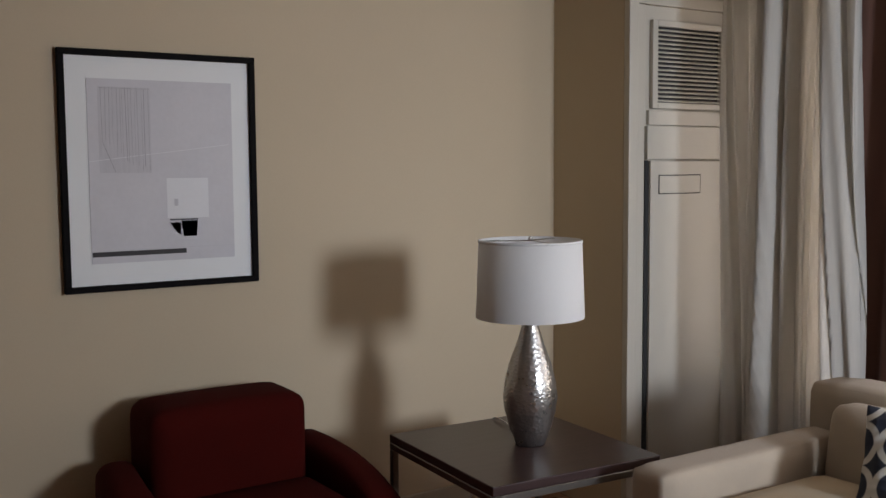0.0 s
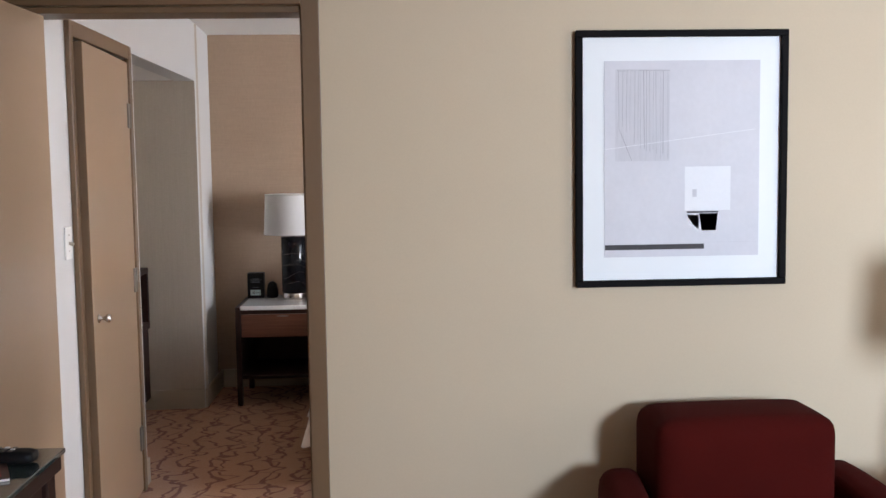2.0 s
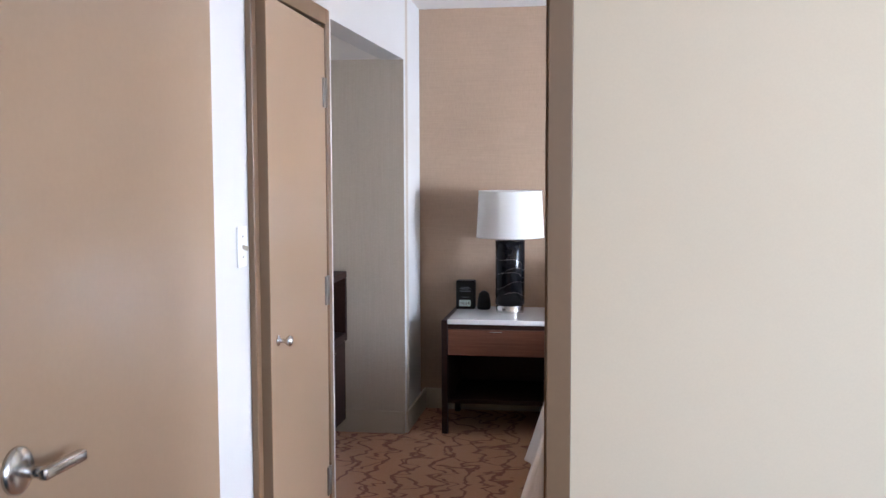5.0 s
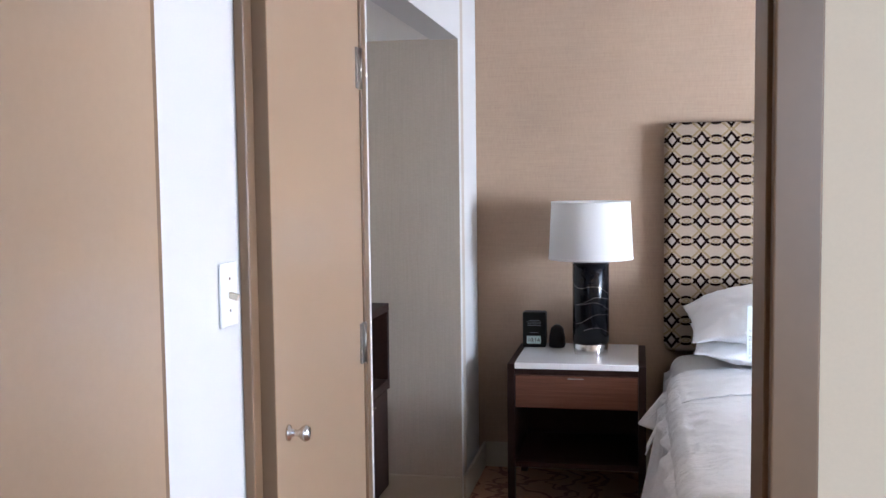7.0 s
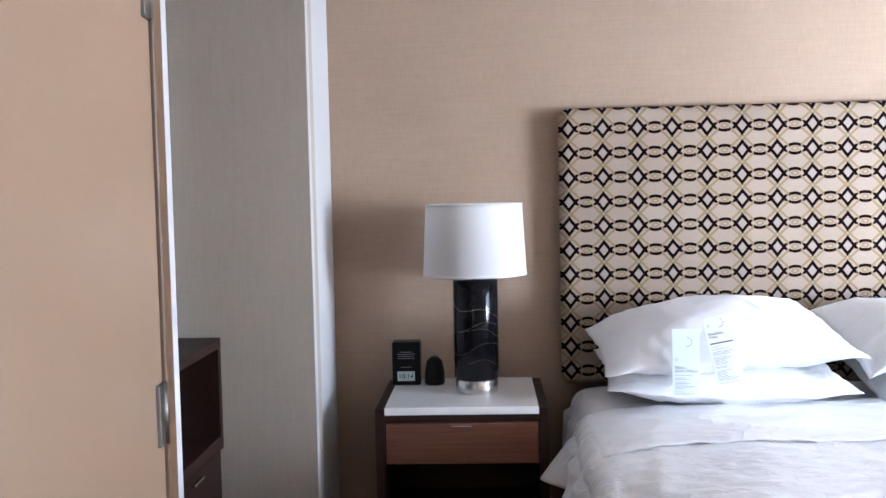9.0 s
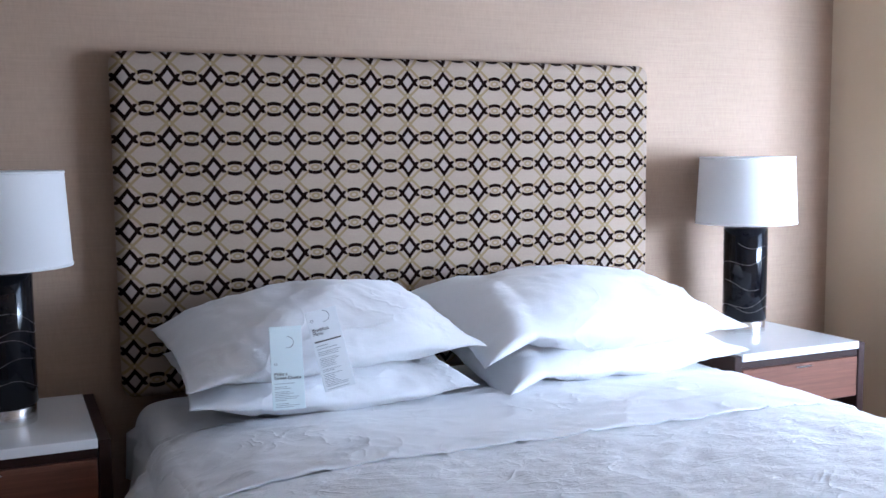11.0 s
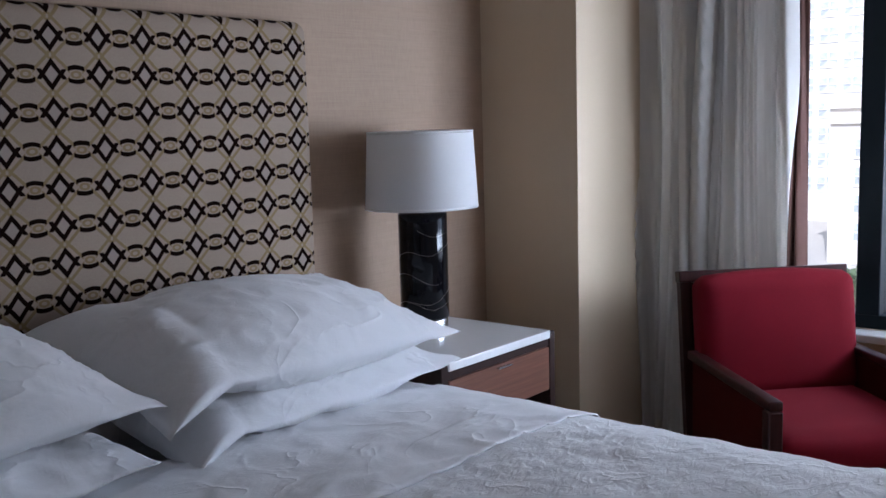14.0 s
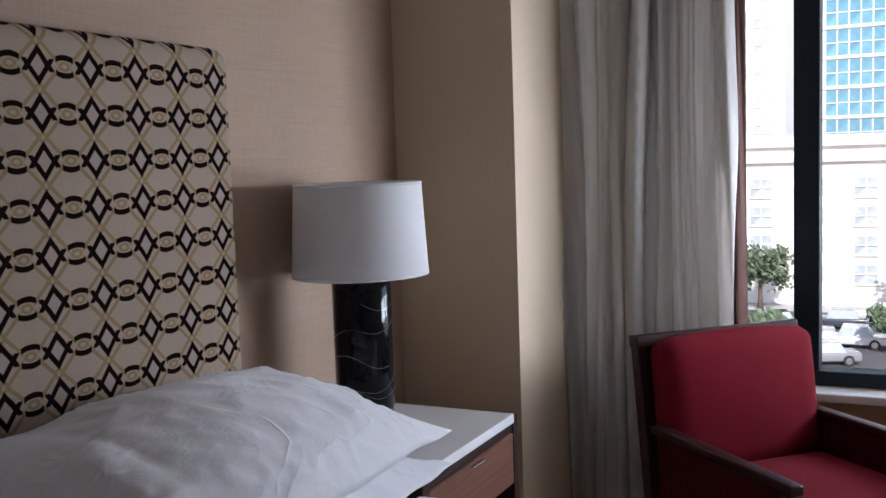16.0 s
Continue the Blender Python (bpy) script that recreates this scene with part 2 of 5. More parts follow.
def curtain_material(name, color, through_amount):
    m, nt, bs = nodes_of(name)
    a = noise_of(nt, coords(nt, (400, 400, 12)), 1.0, 3)
    b = noise_of(nt, coords(nt, (9, 9, 0.6)), 1.0, 3)
    f = mth(nt, "MULTIPLY_ADD", a, 0.4, mth(nt, "MULTIPLY", b, 0.6))
    c = mix(nt, stretch01(nt, f, 0.3, 0.7), tuple(x * 0.88 for x in color), color)
    nt.links.new(c, bs.inputs["Base Color"])
    bs.inputs["Roughness"].default_value = 0.85
    bump(nt, bs, f, 0.25, 0.002)
    tr = nt.nodes.new("ShaderNodeBsdfTranslucent")
    nt.links.new(c, tr.inputs[0])
    mx = nt.nodes.new("ShaderNodeMixShader")
    mx.inputs[0].default_value = through_amount
    nt.links.new(bs.outputs[0], mx.inputs[1])
    nt.links.new(tr.outputs[0], mx.inputs[2])
    nt.links.new(mx.outputs[0], nt.nodes["Material Output"].inputs[0])
    return m


M_BEIGE = plain("beige_wall_paint", (0.54, 0.43, 0.30), 0.75, 0.04, 1.2, 180, 0.12, 0.0012)
M_WHITE = plain("white_wall_paint", (0.58, 0.575, 0.57), 0.7, 0.03, 1.2, 180, 0.15, 0.0012)
M_ALCOVE = woven("grey_beige_wallcovering", (0.44, 0.38, 0.31), (240, 240, 6), (60, 60, 200), 0.12, 0.75, 0.25)
M_PAPER = woven("brown_grasscloth", (0.35, 0.243, 0.168), (7, 7, 300), (140, 140, 26), 0.17, 0.8, 0.35)
M_CEIL = plain("ceiling_paint", (0.78, 0.76, 0.73), 0.85, 0.04, 1.0, 90, 0.35, 0.003)
M_CARPET = carpet_material()
M_BASE = plain("painted_baseboard", (0.46, 0.40, 0.32), 0.5, 0.04, 2, 90, 0.05)
M_DOOR = plain("tan_painted_door", (0.35, 0.24, 0.155), 0.32, 0.05, 1.5, 70, 0.06, 0.0006, coat=0.15)
M_CASING = plain("brown_painted_frame", (0.16, 0.092, 0.046), 0.4, 0.06, 2, 70, 0.06, 0.0006)
M_DARKWOOD = wood("dark_stained_wood", (0.026, 0.010, 0.007), (30, 1.2, 30), 0.3, 0.5, 0.03)
M_DRAWER = wood("walnut_drawer_front", (0.155, 0.064, 0.04), (1.4, 34, 46), 0.32, 0.5, 0.05)
M_TABLE = wood("espresso_table_top", (0.055, 0.032, 0.03), (1.2, 24, 24), 0.25, 0.3, 0.35)
M_CHAIRWOOD = wood("mahogany_chair_wood", (0.030, 0.007, 0.006), (24, 24, 1.6), 0.3, 0.38, 0.06)
M_STONE = plain("white_stone_top", (0.80, 0.80, 0.79), 0.12, 0.02, 4, 60, 0.0, coat=0.3)
M_CHROME = plain("brushed_nickel", (0.62, 0.61, 0.60), 0.26, 0.05, 9, 140, 0.05, 0.0004, metal=1.0)
M_HINGE = plain("worn_steel", (0.22, 0.20, 0.18), 0.42, 0.12, 14, 140, 0.1, 0.0005, metal=1.0)


def hammered_material():
    m, nt, bs = nodes_of("hammered_silver")
    v = nt.nodes.new("ShaderNodeTexVoronoi")
    v.inputs["Scale"].default_value = 70
    nt.links.new(coords(nt, (1, 1, 1.3)), v.inputs["Vector"])
    n = noise_of(nt, coords(nt), 20, 4)
    nt.links.new(mix(nt, n, (0.36, 0.34, 0.32), (0.60, 0.58, 0.56)), bs.inputs["Base Color"])
    bs.inputs["Metallic"].default_value = 0.95
    nt.links.new(mth(nt, "MULTIPLY_ADD", n, 0.2, 0.2), bs.inputs["Roughness"])
    bump(nt, bs, v.outputs[0], 0.3, 0.005)
    return m


M_SILVER = hammered_material()
M_BLACKGLASS = plain("black_lacquer", (0.006, 0.006, 0.008), 0.1, 0.2, 6, 60, 0.0, coat=0.0, spec=0.25)
M_SCRATCH = plain("pale_incised_line", (0.42, 0.36, 0.30), 0.5, 0.1)
M_BLACK = plain("black_plastic", (0.008, 0.008, 0.009), 0.45, 0.2, 8, 160, 0.08, 0.0006, spec=0.2)
M_FRAME = plain("black_picture_frame", (0.006, 0.005, 0.005), 0.6, 0.2, 8, 120, 0.05, spec=0.05)
M_MAT = plain("white_mat_board", (0.80, 0.80, 0.79), 0.8, 0.02, 4, 200, 0.05)
M_ART = plain("pale_grey_print", (0.62, 0.60, 0.62), 0.8, 0.05, 5, 60, 0.05)
M_ARTLIGHT = plain("off_white_print_patch", (0.76, 0.75, 0.76), 0.8, 0.03, 8, 80, 0.03)
M_PENCIL = plain("soft_pencil", (0.36, 0.34, 0.36), 0.8, 0.2, 20, 90, 0.0)
M_ARTGREY = plain("grey_pencil_wash", (0.56, 0.54, 0.56), 0.8, 0.07, 30, 90, 0.03, stretch=(6, 1, 0.4))
M_INK = plain("dark_grey_ink", (0.055, 0.050, 0.052), 0.8, 0.25, 20, 120, 0.05)
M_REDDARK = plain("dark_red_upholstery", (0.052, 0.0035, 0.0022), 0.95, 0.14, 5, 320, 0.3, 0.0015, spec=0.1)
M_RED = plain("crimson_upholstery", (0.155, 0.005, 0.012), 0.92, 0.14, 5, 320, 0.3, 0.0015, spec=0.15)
M_SOFA = plain("beige_sofa_fabric", (0.43, 0.35, 0.27), 0.92, 0.10, 4, 260, 0.4, 0.002, sheen=0.1)
M_SEAT = plain("tan_cushion_fabric", (0.42, 0.32, 0.20), 0.92, 0.10, 4, 260, 0.4, 0.002, sheen=0.1)
M_SHADE = shade_material()
M_TRIMWHITE = plain("white_enamel", (0.74, 0.73, 0.71), 0.4, 0.03, 5, 120, 0.03)
M_HVAC = plain("off_white_metal_panel", (0.50, 0.46, 0.39), 0.45, 0.03, 3, 140, 0.05)
M_GAP = plain("shadow_gap_black", (0.02, 0.02, 0.02), 0.8, 0.1)
M_SHEET = linen_material("white_sheet", (0.84, 0.84, 0.85), 0.55)
M_DUVET = linen_material("white_quilted_duvet", (0.84, 0.84, 0.85), 0.68, 0.45)
M_PILLOW = linen_material("white_pillowcase", (0.80, 0.80, 0.81), 0.65)
M_TAG = plain("white_card", (0.82, 0.85, 0.87), 0.5, 0.02, 5, 90, 0.0)
M_TAGINK = plain("grey_print", (0.22, 0.24, 0.27), 0.7, 0.1)
M_SHEER = curtain_material("grey_curtain_cloth", (0.80, 0.77, 0.72), 0.48)
M_BROWNCLOTH = curtain_material("brown_drape_cloth", (0.16, 0.075, 0.055), 0.12)
M_WINFRAME = plain("dark_teal_window_frame", (0.010, 0.018, 0.024), 0.45, 0.1, 4, 120, 0.03, spec=0.25)
M_GLASS = glass_material("clear_pane")
M_TABLEGLASS = plain("smoked_glass_top", (0.035, 0.05, 0.048), 0.05, 0.05, 3, 30, 0.0, coat=0.5)
M_TV = plain("dark_screen", (0.006, 0.009, 0.013), 0.2, 0.1, 3, 30, 0.0, spec=0.2)
M_LCD = plain("pale_lcd", (0.55, 0.72, 0.72), 0.3, 0.05)
M_MAG = plain("magazine_cover", (0.055, 0.025, 0.025), 0.35, 0.5, 18, 40, 0.0)
M_MAGRED = plain("magazine_red", (0.30, 0.03, 0.03), 0.35, 0.3, 22, 60, 0.0)


# ---------------- mesh helpers ----------------
def mesh_of(bm, name, material, smooth=False):
    me = bpy.data.meshes.new(name)
    bmesh.ops.recalc_face_normals(bm, faces=bm.faces)
    bm.to_mesh(me)
    bm.free()
    me.materials.append(material)
    if smooth:
        for p in me.polygons:
            p.use_smooth = True
    return me


def part(name, bm, material, parent=None, label="", smooth=False):
    ob = new(name, mesh_of(bm, name, material, smooth))
    if parent is not None:
        ob.parent = parent
    if label:
        ob["label"] = label
    return ob


def thing(name, at, label, category, rz=0.0, group=""):
    ob = new(name)
    ob.empty_display_size = 0.1
    ob.matrix_world = pose(*at, 0, 0, rz)
    return tagged(ob, label, category, group)


def box(x0, x1, y0, y1, z0, z1, bevel=0.0, seg=2, bm=None):
    own = bmesh.new()
    bmesh.ops.create_cube(own, size=1)
    for v in own.verts:
        v.co = Vector((x0 + (v.co.x + 0.5) * (x1 - x0), y0 + (v.co.y + 0.5) * (y1 - y0), z0 + (v.co.z + 0.5) * (z1 - z0)))
    if bevel:
        bmesh.ops.bevel(own, geom=own.edges[:], offset=bevel, segments=seg, profile=0.5, affect="EDGES")
    if bm is None:
        return own
    tmp = bpy.data.meshes.new("tmp")
    own.to_mesh(tmp)
    own.free()
    bm.from_mesh(tmp)
    bpy.data.meshes.remove(tmp)
    return bm


def turned(profile, steps=48, cx=0.0, cy=0.0, bm=None):
    # a solid of revolution round z, from (radius, height) pairs
    bm = bm or bmesh.new()
    rings = []
    for r, z in profile:
        if r < 1e-5:
            rings.append([bm.verts.new((cx, cy, z))])
        else:
            rings.append([bm.verts.new((cx + r * math.cos(2 * math.pi * k / steps), cy + r * math.sin(2 * math.pi * k / steps), z)) for k in range(steps)])
    for a, b in zip(rings, rings[1:]):
        for k in range(steps):
            q = (k + 1) % steps
            if len(a) == 1 and len(b) > 1:
                bm.faces.new((a[0], b[k], b[q]))
            elif len(b) == 1 and len(a) > 1:
                bm.faces.new((a[k], a[q], b[0]))
            elif len(a) > 1:
                bm.faces.new((a[k], a[q], b[q], b[k]))
    return bm


def moved(bm, m):
    bmesh.ops.transform(bm, matrix=m, verts=bm.verts)
    return bm


def rod(p, q, r, steps=12, bm=None):
    own = bmesh.new()
    p, q = Vector(p), Vector(q)
    bmesh.ops.create_cone(own, cap_ends=True, segments=steps, radius1=r, radius2=r, depth=(q - p).length)
    moved(own, Matrix.Translation((p + q) / 2) @ (q - p).to_track_quat("Z", "Y").to_matrix().to_4x4())
    return own


def soft_box(x0, x1, y0, y1, z0, z1, r, puff=0.0, cuts=8, seed=0, lumps=0.0):
    # a rounded, slightly puffed upholstery block
    bm = bmesh.new()
    bmesh.ops.create_cube(bm, size=2)
    bmesh.ops.subdivide_edges(bm, edges=bm.edges[:], cuts=cuts, use_grid_fill=True)
    hx, hy, hz = (x1 - x0) / 2, (y1 - y0) / 2, (z1 - z0) / 2
    c = Vector(((x0 + x1) / 2, (y0 + y1) / 2, (z0 + z1) / 2))
    for v in bm.verts:
        u = v.co.copy()
        p = Vector((u.x * hx, u.y * hy, u.z * hz))
        core = Vector((max(-hx + r, min(hx - r, p.x)), max(-hy + r, min(hy - r, p.y)), max(-hz + r, min(hz - r, p.z))))
        d = p - core
        if d.length > 1e-6:
            p = core + d.normalized() * r
        if puff:
            gx, gy, gz = (math.cos(min(1, abs(k)) * math.pi / 2) for k in u)
            if abs(u.y) > 0.99:
                p.y += math.copysign(puff * gx * gz, u.y)
            if abs(u.z) > 0.99:
                p.z += math.copysign(puff * gx * gy, u.z)
        if lumps:
            p += Vector((0, 0, 1)) * lumps * noise.noise((p + Vector((seed, 0, 0))) * 5.0)
        v.co = c + p
    return bm


def structure(name, bm, material, label, category):
    ob = new(name, mesh_of(bm, name, material))
    return tagged(ob, label, category, "", "structure")


# ---------------- structure ----------------
CEIL = 2.40
structure("floor", box(-3.2, 4.3, -6.7, 3.6, -0.1, 0), M_CARPET, "tan carpet with winding dark red-brown lines", "floor")
structure("ceiling", box(-3.2, 4.3, -6.7, 3.6, CEIL, CEIL + 0.12), M_CEIL, "white textured painted ceiling", "ceiling")

# wall between living room and bedroom, with the doorway
wall = box(0.386, 3.6, -0.18, -0.06, 0, CEIL)
box(-3.0, -0.535, -0.18, -0.06, 0, CEIL, bm=wall)
box(-0.535, 0.386, -0.18, -0.06, 2.02, CEIL, bm=wall)
structure("wall_partition", wall, M_BEIGE, "smooth beige painted wall with a doorway", "wall")
structure("wall_north", box(-0.67, 3.3, 3.38, 3.5, 0, CEIL), M_PAPER, "brown woven grasscloth wall behind the bed", "wall")
structure("wall_bedroom_pier", box(3.30, 4.1, 2.94, 3.5, 0, CEIL), M_BEIGE, "beige painted wall pier beside the bedroom window", "wall")
structure("wall_living_pier", box(3.41, 3.47, -0.64, -0.18, 0, CEIL), M_BEIGE, "beige painted side wall by the heating unit", "wall")

# closet wall with the closet doorway and the alcove
for wall_name, piece in (
    ("wall_closet_switch", (-0.058, 0.355, 0, CEIL)),
    ("wall_closet_corner", (1.185, 1.30, 0, CEIL)),
    ("wall_closet_header", (0.355, 1.185, 2.035, CEIL)),
    ("wall_alcove_header", (1.30, 2.78, 2.043, CEIL)),
    ("wall_closet_end", (2.78, 3.377, 0, CEIL)),
):
    bm = box(-0.67, -0.55, *piece)
    for v in bm.verts:
        if v.co.y > 3.0 and v.co.x > -0.6:
            v.co.x -= 0.022  # the last stretch runs slightly out of square
    structure(wall_name, bm, M_WHITE, "white painted wall around the closet and alcove", "wall")
structure("wall_alcove_end", box(-1.5, -0.552, 2.777, 2.90, 0, CEIL), M_ALCOVE, "grey-beige wallcovering on the alcove end wall", "wall")
structure("wall_alcove_back", box(-1.56, -1.5, 1.18, 2.90, 0, CEIL), M_ALCOVE, "grey-beige wallcovering at the back of the alcove", "wall")
structure("wall_alcove_side", box(-1.5, -0.67, 1.20, 1.30, 0, CEIL), M_ALCOVE, "grey-beige wallcovering beside the closet", "wall")
structure("alcove_soffit", box(-1.5, -0.67, 1.30, 2.78, 2.047, 2.14), M_CEIL, "pale grey painted alcove ceiling", "ceiling")
structure("wall_closet_inside", box(-1.3, -1.24, -0.06, 1.2, 0, CEIL), M_WHITE, "plain white wall inside the closet", "wall")

# outer walls
def outer_wall(windows):
    bm = bmesh.new()
    y = -6.6
    for y0, y1, z0, z1 in windows:
        box(4.1, 4.28, y, y0, 0, CEIL, bm=bm)
        box(4.1, 4.28, y0, y1, 0, z0, bm=bm)
        box(4.1, 4.28, y0, y1, z1, CEIL, bm=bm)
        y = y1
    box(4.1, 4.28, y, 3.5, 0, CEIL, bm=bm)
    return bm


structure("wall_east", outer_wall(((-3.4, -0.75, 0.52, 2.28), (0.25, 2.92, 0.52, 2.28))), M_BEIGE, "beige painted outer wall with two wide windows", "wall")
sw = box(-3.0, 2.75, -6.6, -6.45, 0, CEIL)
box(3.85, 4.1, -6.6, -6.45, 0, CEIL, bm=sw)
box(2.75, 3.85, -6.6, -6.45, 0, 1.05, bm=sw)
box(2.75, 3.85, -6.6, -6.45, 2.35, CEIL, bm=sw)
structure("wall_south", sw, M_BEIGE, "beige painted living room wall with a window", "wall")
structure("wall_west", box(-3.15, -3.0, -6.6, 3.5, 0, CEIL), M_BEIGE, "beige painted end wall", "wall")


def baseboard(name, x0, x1, y0, y1):
    bm = box(x0, x1, y0, y1, 0, 0.125, 0.004, 1)
    structure(name, bm, M_BASE, "beige painted baseboard along the wall", "baseboard")


baseboard("baseboard_alcove", -1.5, -0.556, 2.763, 2.776)
baseboard("baseboard_closet_wall", -0.549, -0.536, 2.785, 3.38)
baseboard("baseboard_headboard_wall", -0.535, 3.30, 3.366, 3.379)
baseboard("baseboard_partition", 0.425, 3.41, -0.194, -0.181)
baseboard("baseboard_closet_corner", -0.549, -0.536, 1.215, 1.30)
baseboard("baseboard_closet_switch", -0.549, -0.536, -0.04, 0.30)
baseboard("baseboard_pier", 3.286, 3.299, 2.94, 3.366)

# doorway lining and casing of the bedroom door
fr = box(0.368, 0.425, -0.205, -0.181, 0, 2.085, 0.003)
box(-0.60, -0.545, -0.205, -0.181, 0, 2.085, 0.003, bm=fr)
box(-0.545, 0.368, -0.205, -0.181, 2.02, 2.085, 0.003, bm=fr)
box(0.362, 0.3845, -0.18, -0.05, 0, 2.018, 0.002, bm=fr)
box(-0.5335, -0.511, -0.18, -0.05, 0, 2.018, 0.002, bm=fr)
box(-0.511, 0.362, -0.18, -0.05, 1.998, 2.018, 0.002, bm=fr)
structure("door_frame_bedroom", fr, M_CASING, "brown painted doorway frame to the bedroom", "door frame")

# closet frame
fr = box(-0.549, -0.528, 0.338, 0.38, 0, 2.06, 0.003)
box(-0.549, -0.528, 1.16, 1.205, 0, 2.06, 0.003, bm=fr)
box(-0.549, -0.528, 0.375, 1.16, 2.0, 2.06, 0.003, bm=fr)
box(-0.67, -0.55, 0.358, 0.378, 0, 2.0, 0.002, bm=fr)
box(-0.67, -0.55, 1.162, 1.182, 0, 2.0, 0.002, bm=fr)
structure("door_frame_closet", fr, M_CASING, "tan and brown painted closet door frame", "door frame")


# ---------------- doors ----------------
def hinge_set(door, at, heights, label="worn steel butt hinge"):
    for z in heights:
        h = part("hinge", rod((at[0], at[1], z - 0.055), (at[0], at[1], z + 0.055), 0.008), M_HINGE, door, label, True)
        part("hinge_leaf", box(at[0] - 0.004, at[0] + 0.003, at[1] - 0.034, at[1] + 0.012, z - 0.055, z + 0.055, 0.001, 1), M_HINGE, h)


def bedroom_door():
    d = thing("door_bedroom", (-0.432, -0.215, 0), "open tan painted interior door with a steel lever", "door")
    d.matrix_world = pose(-0.432, -0.215, 0, 0, 0, -2.6)
    part("door_leaf", box(-0.044, 0, -0.856, 0, 0.012, 1.985, 0.002, 1), M_DOOR, d)
    part("edge_strip", box(-0.0435, -0.0005, -0.8585, -0.8565, 0.012, 1.985), M_CASING, d, "brown painted door edge")
    for s, x in ((1, 0.0), (-1, -0.044)):
        rose = moved(turned([(0, 0), (0.041, 0), (0.041, 0.006), (0.035, 0.011), (0.014, 0.014), (0, 0.014)], 32), pose(0, 0, 0, 0, 90 * s, 0))
        lever = part("lever_handle", moved(rose, pose(x, -0.797, 0.965)), M_CHROME, d, "satin nickel lever handle", True)
        part("spindle", rod((x + s * 0.012, -0.797, 0.965), (x + s * 0.06, -0.797, 0.965), 0.011), M_CHROME, lever, "", True)
        part("grip", box(min(x + s * 0.048, x + s * 0.066), max(x + s * 0.048, x + s * 0.066), -0.812, -0.687, 0.954, 0.976, 0.006, 3), M_CHROME, lever, "", True)
    plate = part("latch_plate", box(-0.034, -0.010, -0.8605, -0.858, 0.935, 0.995, 0.001, 1), M_HINGE, d, "steel latch plate")
    part("latch_bolt", box(-0.028, -0.016, -0.868, -0.860, 0.955, 0.975, 0.002, 1), M_CHROME, plate)
    return d


bedroom_door()


def closet_door():
    d = thing("door_closet", (-0.535, 1.16, 0), "slightly open tan closet door with a round knob", "door")
    d.matrix_world = pose(-0.535, 1.16, 0, 0, 0, 2.6)
    part("door_leaf", box(-0.036, 0, -0.775, -0.004, 0.012, 1.985, 0.002, 1), M_DOOR, d)
    part("edge_strip", box(-0.0355, -0.0005, -0.7775, -0.7755, 0.012, 1.985), M_CASING, d, "dark brown door edge")
    knob = turned([(0, 0), (0.017, 0), (0.017, 0.004), (0.008, 0.008), (0.007, 0.022), (0.014, 0.03), (0.018, 0.037), (0.014, 0.045), (0, 0.047)], 32)
    part("knob", moved(knob, pose(0, -0.70, 0.925, 0, 90, 0)), M_CHROME, d, "small satin nickel knob", True)
    hinge_set(d, (0.004, -0.012), (1.745, 1.0, 0.26))
    return d


closet_door()


def light_switch():
    s = thing("light_switch", (-0.549, 0.275, 1.235), "white toggle light switch on the white wall", "light switch")
    part("plate", box(0, 0.006, -0.037, 0.037, -0.06, 0.06, 0.0025), M_TRIMWHITE, s)
    part("toggle", moved(box(0.0, 0.02, -0.005, 0.005, -0.006, 0.006, 0.002), pose(0.004, 0, 0, 0, 18, 0)), M_BASE, s, "beige toggle")
    for z in (-0.03, 0.03):
        part("screw", moved(turned([(0, 0), (0.003, 0), (0.0025, 0.001), (0, 0.0012)], 10), pose(0.006, 0, z, 0, 90, 0)), M_CHROME, s)


light_switch()


# ---------------- windows and curtains ----------------
def window(name, y0, y1, z0, z1, mullions, label):
    w = thing(name, (4.16, 0, 0), label, "window")
    w["kind"] = "structure"
    fw = 0.09
    part("window_frame", box(-0.05, 0.05, y0, y1, z0, z0 + 0.055, 0.004), M_WINFRAME, w)
    part("window_frame", box(-0.05, 0.05, y0, y1, z1 - 0.06, z1, 0.004), M_WINFRAME, w)
    part("window_frame", box(-0.05, 0.05, y0, y0 + 0.06, z0 + 0.055, z1 - 0.06, 0.004), M_WINFRAME, w)
    part("window_frame", box(-0.05, 0.05, y1 - 0.06, y1, z0 + 0.055, z1 - 0.06, 0.004), M_WINFRAME, w)
    edges = [y0 + 0.06]
    for m in mullions:
        part("mullion", box(-0.06, 0.05, m - fw / 2, m + fw / 2, z0 + 0.055, z1 - 0.06, 0.004), M_WINFRAME, w)
        edges += [m - fw / 2, m + fw / 2]
    edges.append(y1 - 0.06)
    for a, b in zip(edges[::2], edges[1::2]):
        p = part("pane", box(0.0, 0.006, a, b, z0 + 0.055, z1 - 0.06), M_GLASS, w)
        p.visible_shadow = False
    part("window_sill", box(-0.16, -0.052, y0 - 0.02, y1, z0 - 0.035, z0 - 0.002, 0.006), M_TRIMWHITE, w, "white painted sill")
    return w


window("window_bedroom", 0.25, 2.92, 0.52, 2.28, (1.15, 2.125), "wide bedroom window with a dark teal frame")
window("window_living", -3.4, -0.75, 0.52, 2.28, (-2.1,), "wide living room window with a dark frame")


